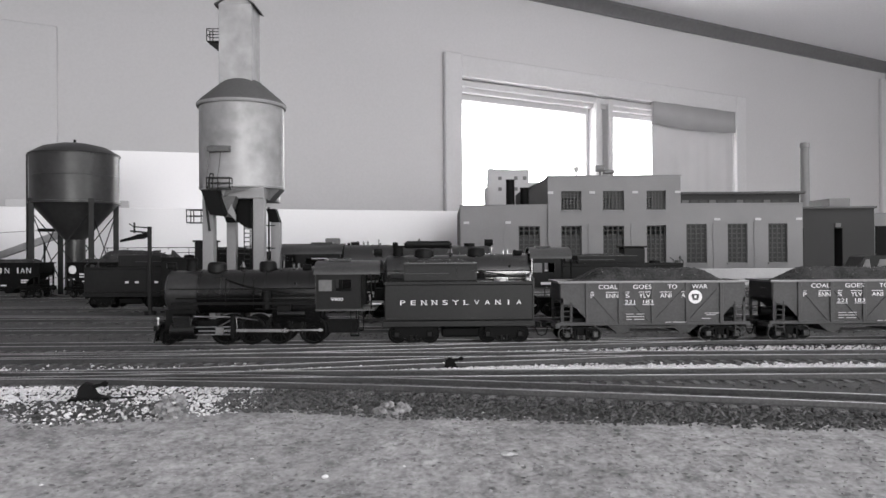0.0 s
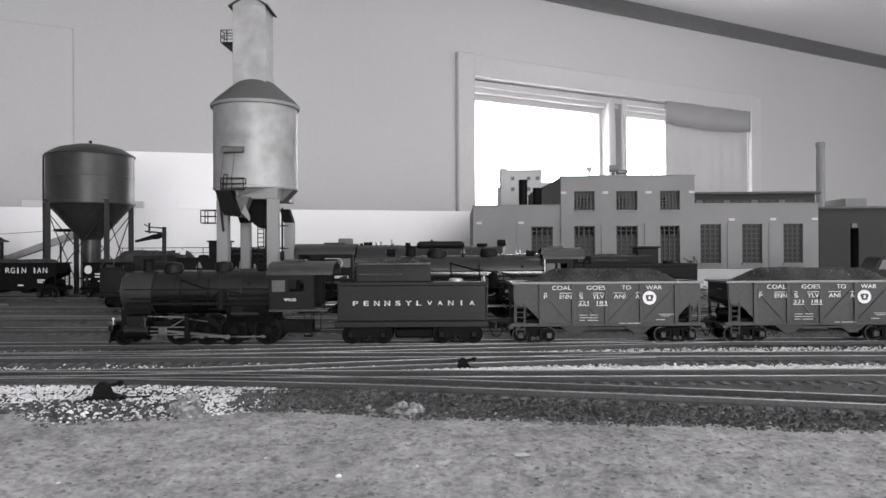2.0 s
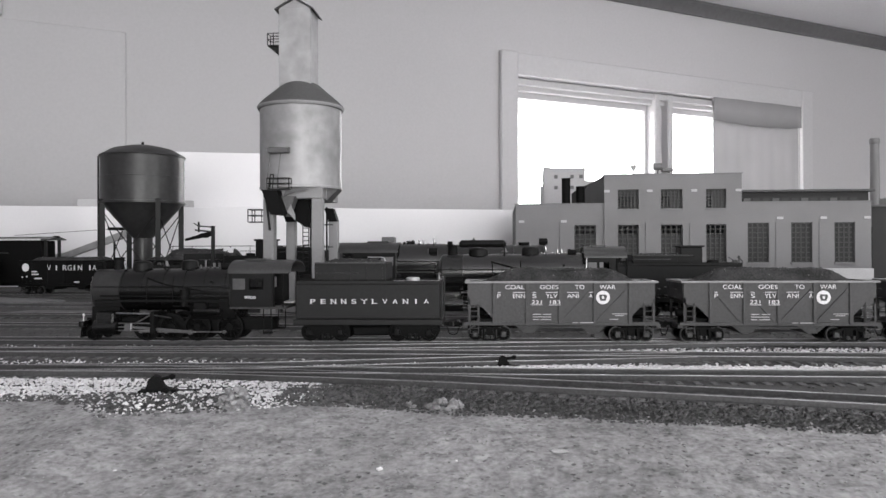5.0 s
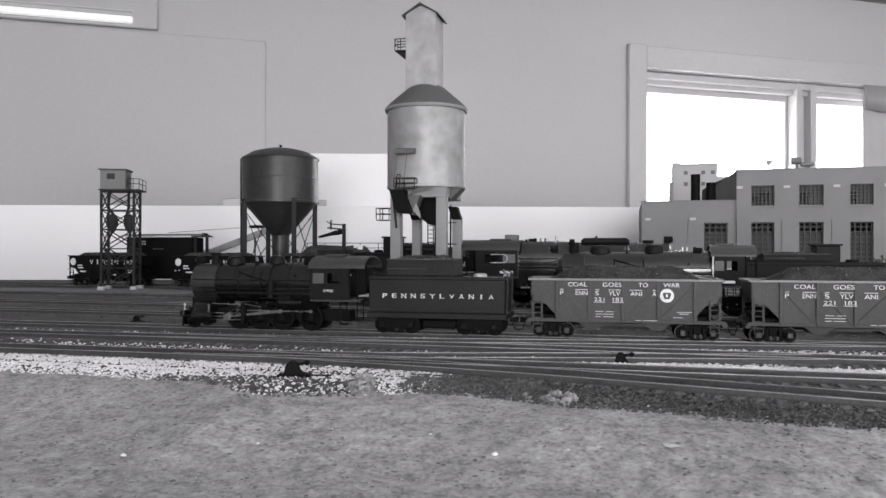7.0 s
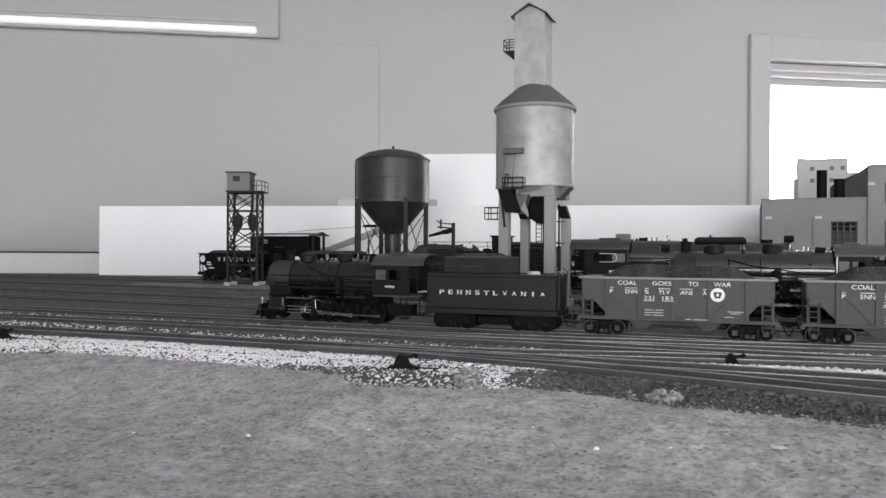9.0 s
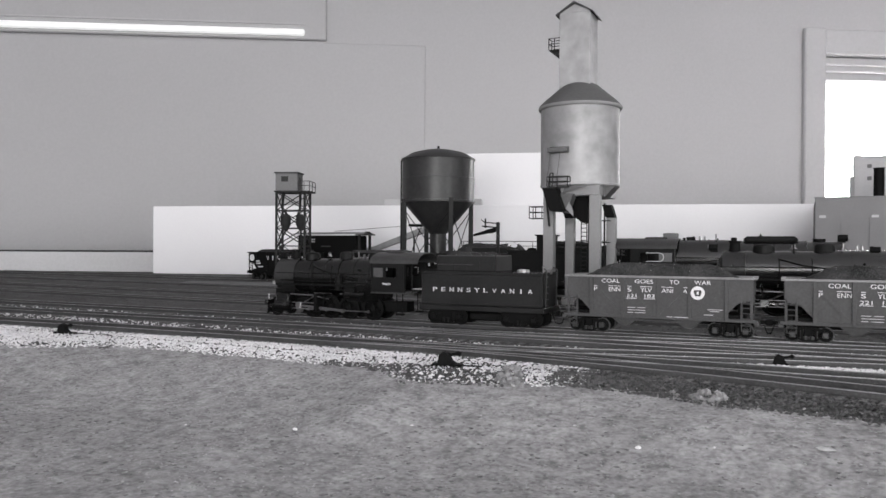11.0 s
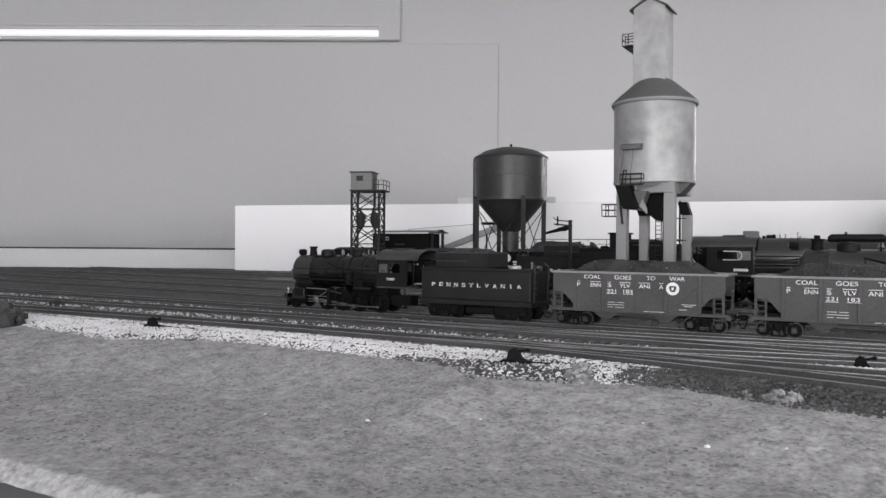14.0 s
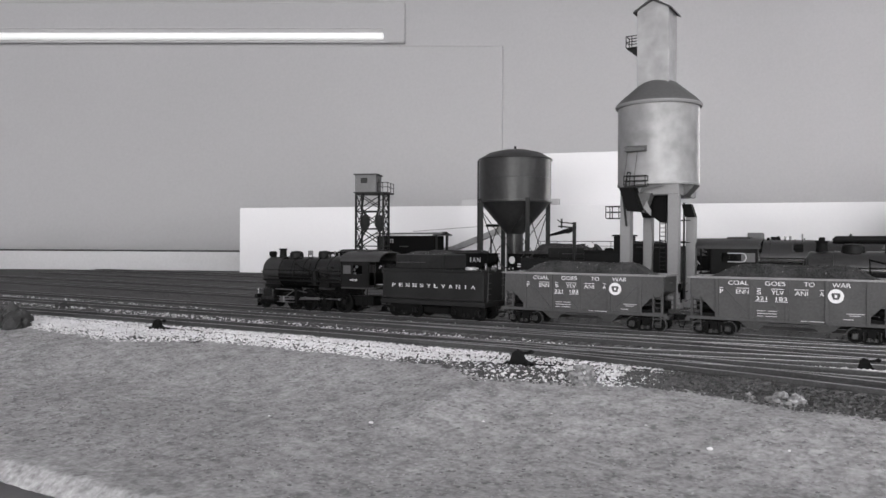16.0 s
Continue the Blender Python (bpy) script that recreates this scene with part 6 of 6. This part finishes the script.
shop = thing("machine_shop", "grey brick railroad machine shop with tall dark windows", "building", pose(0, 1.15, 0))
TOPS = [(0.1806, 0.2117), (0.2445, 0.2765), (0.311, 0.3405)]
LOWS = [(0.1158, 0.1486), (0.1806, 0.2117), (0.2445, 0.2765), (0.311, 0.3405)]
RIGHTS = [(0.3724, 0.4035), (0.4355, 0.4657), (0.4977, 0.5270)]
upper = [(a, b, 0.1205, 0.1497) for a, b in TOPS]
lower = [(a, b, 0.0400, 0.0965) for a, b in LOWS]
right = [(a, b, 0.0390, 0.0985) for a, b in RIGHTS]
D = 0.26
facade("wall", 0.027, 0.1605, 0, 0.006, 0, 0.1285, [h for h in lower if h[0] < 0.16], BRICK, shop)
facade("wall", 0.1605, 0.363, -0.003, 0.006, 0, 0.1722, [h for h in lower if h[0] > 0.16] + upper, BRICK, shop)
facade("wall", 0.363, 0.5505, 0, 0.006, 0, 0.1290, right, BRICK, shop)
back_holes = [(a * 1.226 + 0.003, b * 1.226 - 0.004, 0.1585, 0.1645) for a, b in TOPS[:2]]
facade("wall", 0.1605, 0.363, D, D + 0.006, 0, 0.17, back_holes, BRICK, shop)
facade("wall", 0.027, 0.1605, D, D + 0.006, 0, 0.1255, [], BRICK, shop)
facade("wall", 0.363, 0.5505, D, D + 0.006, 0, 0.125, [], BRICK, shop)
part("wall", Shape().box(0.027, 0.033, 0.006, D, 0, 0.1285), BRICK, shop)
part("wall", Shape().box(0.1605, 0.1665, 0.006, D, 0.1230, 0.1722), BRICK, shop)
part("wall", Shape().box(0.357, 0.363, 0.006, D, 0.123, 0.1722), BRICK, shop)
part("wall", Shape().box(0.5445, 0.5505, 0.006, D, 0, 0.129), BRICK, shop)
part("roof", Shape().box(0.033, 0.1605, 0.006, D, 0.1225, 0.1255).box(0.1665, 0.357, 0.006, D, 0.165, 0.168).box(0.363, 0.5445, 0.006, D, 0.121, 0.124), DARKROOF, shop)
part("coping", Shape().box(0.0255, 0.1605, -0.001, 0.007, 0.1285, 0.1297).box(0.1590, 0.3645, -0.004, 0.007, 0.1722, 0.1734).box(0.363, 0.552, -0.001, 0.007, 0.129, 0.1302), BRICK, shop)
part("foundation", Shape().box(0.026, 0.5515, -0.005, 0.0, 0, 0.03, c=0.0006), STONE, shop, "pale stone foundation")
for h in upper:
    w = sash(shop, h, 0.001, 6, 6)
    gap = {0: 0.026, 1: 0.014, 2: 0.009}[upper.index(h)]
    # dark panes added to block most of the bright view through
    part("pane", Shape().box(h[0] + gap, h[1], 0.0033, 0.0042, h[2], h[3]).box(h[0], h[0] + gap, 0.0033, 0.0042, h[2] + 0.0195, h[3]), WINDARK, w, "dark panes covering part of the window")
for h in lower:
    sash(shop, h, 0.001, 4, 8, True)
for h in right:
    sash(shop, h, 0.002, 4, 8)
    part("shutter", Shape().box(h[0], h[1], 0.0034, 0.0042, h[2], h[3]), WINDARK, shop, "dark closed panes")
for x in (0.1645, 0.228, 0.2935, 0.3585):
    part("stone_block", Shape().box(x - 0.0042, x + 0.0042, -0.0042, -0.003, 0.1455, 0.1492), STONE, shop)
for x in (0.036, 0.1):
    part("stone_block", Shape().box(x - 0.0042, x + 0.0042, -0.0012, 0, 0.1005, 0.1042), STONE, shop)
for x in (0.4195, 0.482, 0.5445):
    part("stone_block", Shape().box(x - 0.0045, x + 0.0045, -0.0012, 0, 0.1035, 0.1072), STONE, shop)
for x in (0.065, 0.1, 0.228, 0.2935, 0.4195, 0.482):
    part("pilaster", Shape().box(x - 0.0065, x + 0.0065, -0.0012 if x < 0.16 or x > 0.36 else -0.0042, 0 if x < 0.16 or x > 0.36 else -0.003, 0.03, 0.1), BRICK, shop)
for x, z in ((0.108, 0.1715), (0.1305, 0.1585)):
    part("smoke_pipe", Shape().rod((x, 0.05, 0.124), (x, 0.05, z), 0.0068, n=18).rod((x, 0.05, z), (x, 0.05, z + 0.001), 0.0074, n=18), SOOT, shop, "black round roof stack")
part("roof_vent", Shape().lathe([(0.001, 0.168), (0.001, 0.1885), (0.0035, 0.191), (0.0048, 0.1975), (0.0, 0.198)], 16, pose(0.222, 0.1, 0)), STONE, shop, "small pale cup-shaped vent")
part("roof_fan", Shape().rod((0.262, 0.1, 0.168), (0.262, 0.1, 0.19), 0.002, n=10).rod((0.255, 0.1, 0.195), (0.268, 0.1, 0.195), 0.0055, n=18).box(0.268, 0.286, 0.095, 0.105, 0.1865, 0.1925, c=0.001).rod((0.28, 0.1, 0.168), (0.28, 0.1, 0.187), 0.0014, n=8), SHEDGREY, shop)

monitor = thing("monitor_roof", "long dark clerestory hall behind the machine shop", "building", pose(0, 1.45, 0))
part("wall", Shape().box(0.44, 0.688, 0, 0.14, 0, 0.166), BRICKD, monitor)
part("roof", Shape().box(0.43, 0.697, -0.008, 0.15, 0.166, 0.1705, c=0.001), DARKROOF, monitor)
for k in range(12):
    part("pane", Shape().box(0.462 + k * 0.0175, 0.474 + k * 0.0175, -0.0008, 0, 0.145, 0.155), WINBAR if k % 3 else DARKGREY, monitor)
part("penthouse", Shape().box(0.735, 0.775, -0.02, 0.06, 0, 0.1555, c=0.001), SHEDGREY, monitor)

annex = thing("annex", "dark brick engine house beside the machine shop, door open", "building", pose(0, 1.16, 0))
part("wall", Shape().box(0.5535, 0.6035, 0, 0.18, 0, 0.121).box(0.6165, 0.6655, 0, 0.18, 0, 0.121).box(0.6035, 0.6165, 0, 0.18, 0.091, 0.121), BRICKD, annex)
part("roof", Shape().box(0.5535, 0.6685, -0.004, 0.185, 0.121, 0.1245, c=0.0006), DARKROOF, annex)
# black sheet set back in the opening stands in for its dark inside
part("doorway", Shape().box(0.6035, 0.6165, 0.03, 0.034, 0, 0.091), SOOT, annex, "black sheet for the dark inside of the open door")
part("lamp", Shape().box(0.6045, 0.6125, -0.003, 0, 0.0925, 0.0985), SHEDGREY, annex, "small pale lamp over the door")
part("leaning_panel", Shape().box(0.5545, 0.577, -0.004, -0.0005, 0, 0.091), BRICKD, annex)
shed = thing("shed", "grey shed with a dark door beside the engine house", "building", pose(0.72, 1.2, 0))
part("wall", Shape().box(-0.045, 0.08, 0, 0.1, 0, 0.116, c=0.001), SHEDGREY, shed)
part("door", Shape().box(-0.03, 0.06, -0.002, 0, 0, 0.095), SOOT, shed)
thing("chimney", "tall round brick factory chimney", "chimney", pose(0.829, 1.72, 0), shape=Shape().lathe([(0.0, 0), (0.0112, 0), (0.0092, 0.291), (0.0104, 0.292), (0.0104, 0.301), (0.009, 0.303), (0.007, 0.303), (0.007, 0.283), (0.0, 0.28)], 28), mat=BRICK)
city = thing("backdrop_building", "pale stepped city block standing before the window", "building", pose(0, 1.70, 0))
part("wall", Shape().box(0.103, 0.118, 0, 0.05, 0, 0.247).box(0.118, 0.1955, 0.004, 0.05, 0, 0.242).box(0.1955, 0.236, 0.004, 0.05, 0, 0.215).box(0.097, 0.103, 0.006, 0.05, 0, 0.205), PALECITY, city)
part("roof", Shape().box(0.116, 0.197, 0.002, 0.052, 0.242, 0.244), SHEDGREY, city)
for x, z in ((0.166, 0.2245), (0.186, 0.2245), (0.166, 0.2), (0.203, 0.2), (0.13, 0.2), (0.13, 0.2245)):
    part("window", Shape().box(x - 0.004, x + 0.004, 0.0032, 0.004, z - 0.004, z + 0.004), SHEDGREY, city)
lean = thing("lean_to", "small dark sloped roof hall beside the machine shop", "building", pose(0, 1.36, 0))
part("wall", Shape().prism([(0.147, 0.0), (0.185, 0.0), (0.185, 0.19), (0.147, 0.172)], "y", 0.06, 0.16), BRICKD, lean)

# truck behind the coal train
tk = thing("truck", "old dark delivery truck with pale windows", "truck", pose(0.449, 0.78, 0))
part("body", Shape().prism([(-0.034, 0.010), (0.06, 0.010), (0.06, 0.050), (-0.012, 0.0515), (-0.02, 0.050), (-0.026, 0.040), (-0.034, 0.036)], "y", -0.014, 0.014), DARKSTEEL, tk)
for a, b in ((-0.0225, -0.0135), (-0.008, 0.006), (0.012, 0.03)):
    part("window", Shape().prism([(a, 0.038), (b, 0.038), (b - 0.0015, 0.0475), (a + 0.004, 0.0475)], "y", -0.0146, -0.0138), SHEDGREY if a < 0 else WINDARK, tk)
for x in (-0.022, 0.04):
    part("wheel", Shape().rod((x, -0.0145, 0.0062), (x, -0.010, 0.0062), 0.0062, n=20).rod((x, 0.010, 0.0062), (x, 0.0145, 0.0062), 0.0062, n=20), SOOT, tk)


# ---- what moves ----
HOPPER_MID = 0.036
OFFSETS = [(HOPPERS[0], HOPPER_MID), (HOPPERS[1], HOPPER_MID + 0.1235), (HOPPERS[2], HOPPER_MID + 0.247), (tender, -0.0765), (engine, -0.2595)]
HEADING = math.degrees(math.atan(0.0197))


def motions():
    times = [0.25 * k for k in range(65)]
    c = math.cos(radians(HEADING))
    for car, off in OFFSETS:
        walk(car, [(t, pose((along(t) + off) * c, main_y((along(t) + off) * c), RAIL_Z, 0, 0, HEADING)) for t in times])
        for p in car.children:
            if "radius" in p:
                r, x = p["radius"], p.location.x
                walk(p, [(t, pose(x, 0, r, 0, math.degrees((along(t) - along(0)) / r), 0)) for t in times])
    # the engine's rods follow the driving wheels' cranks
    crank, r = 0.0042, 0.0083
    for p in engine.children:
        kind = p.name.split(".")[0]
        if kind in ("side_rod", "main_rod", "crosshead", "valve_gear"):
            far = kind == "side_rod" and p.name.endswith(".001")
            rows = []
            for t in times:
                a = (along(t) - along(0)) / r + (math.pi / 2 if far else 0.0)
                dx, dz = crank * math.cos(a), -crank * math.sin(a)
                if kind == "side_rod":
                    m = pose(dx, 0, r + dz)
                elif kind == "crosshead":
                    m = pose(0.0412 + dx, 0, 0.0085)
                elif kind == "main_rod":
                    n = 0.0785 - 0.0412
                    m = pose(0.0412 + dx, 0, 0.0085, 0, -math.degrees(math.asin((dz - 0.0002) / n)), 0)
                else:
                    m = pose(0.0435 + dx * 0.4, 0, 0.011 + dz * 0.15)
                rows.append((t, m))
            walk(p, rows)


motions()
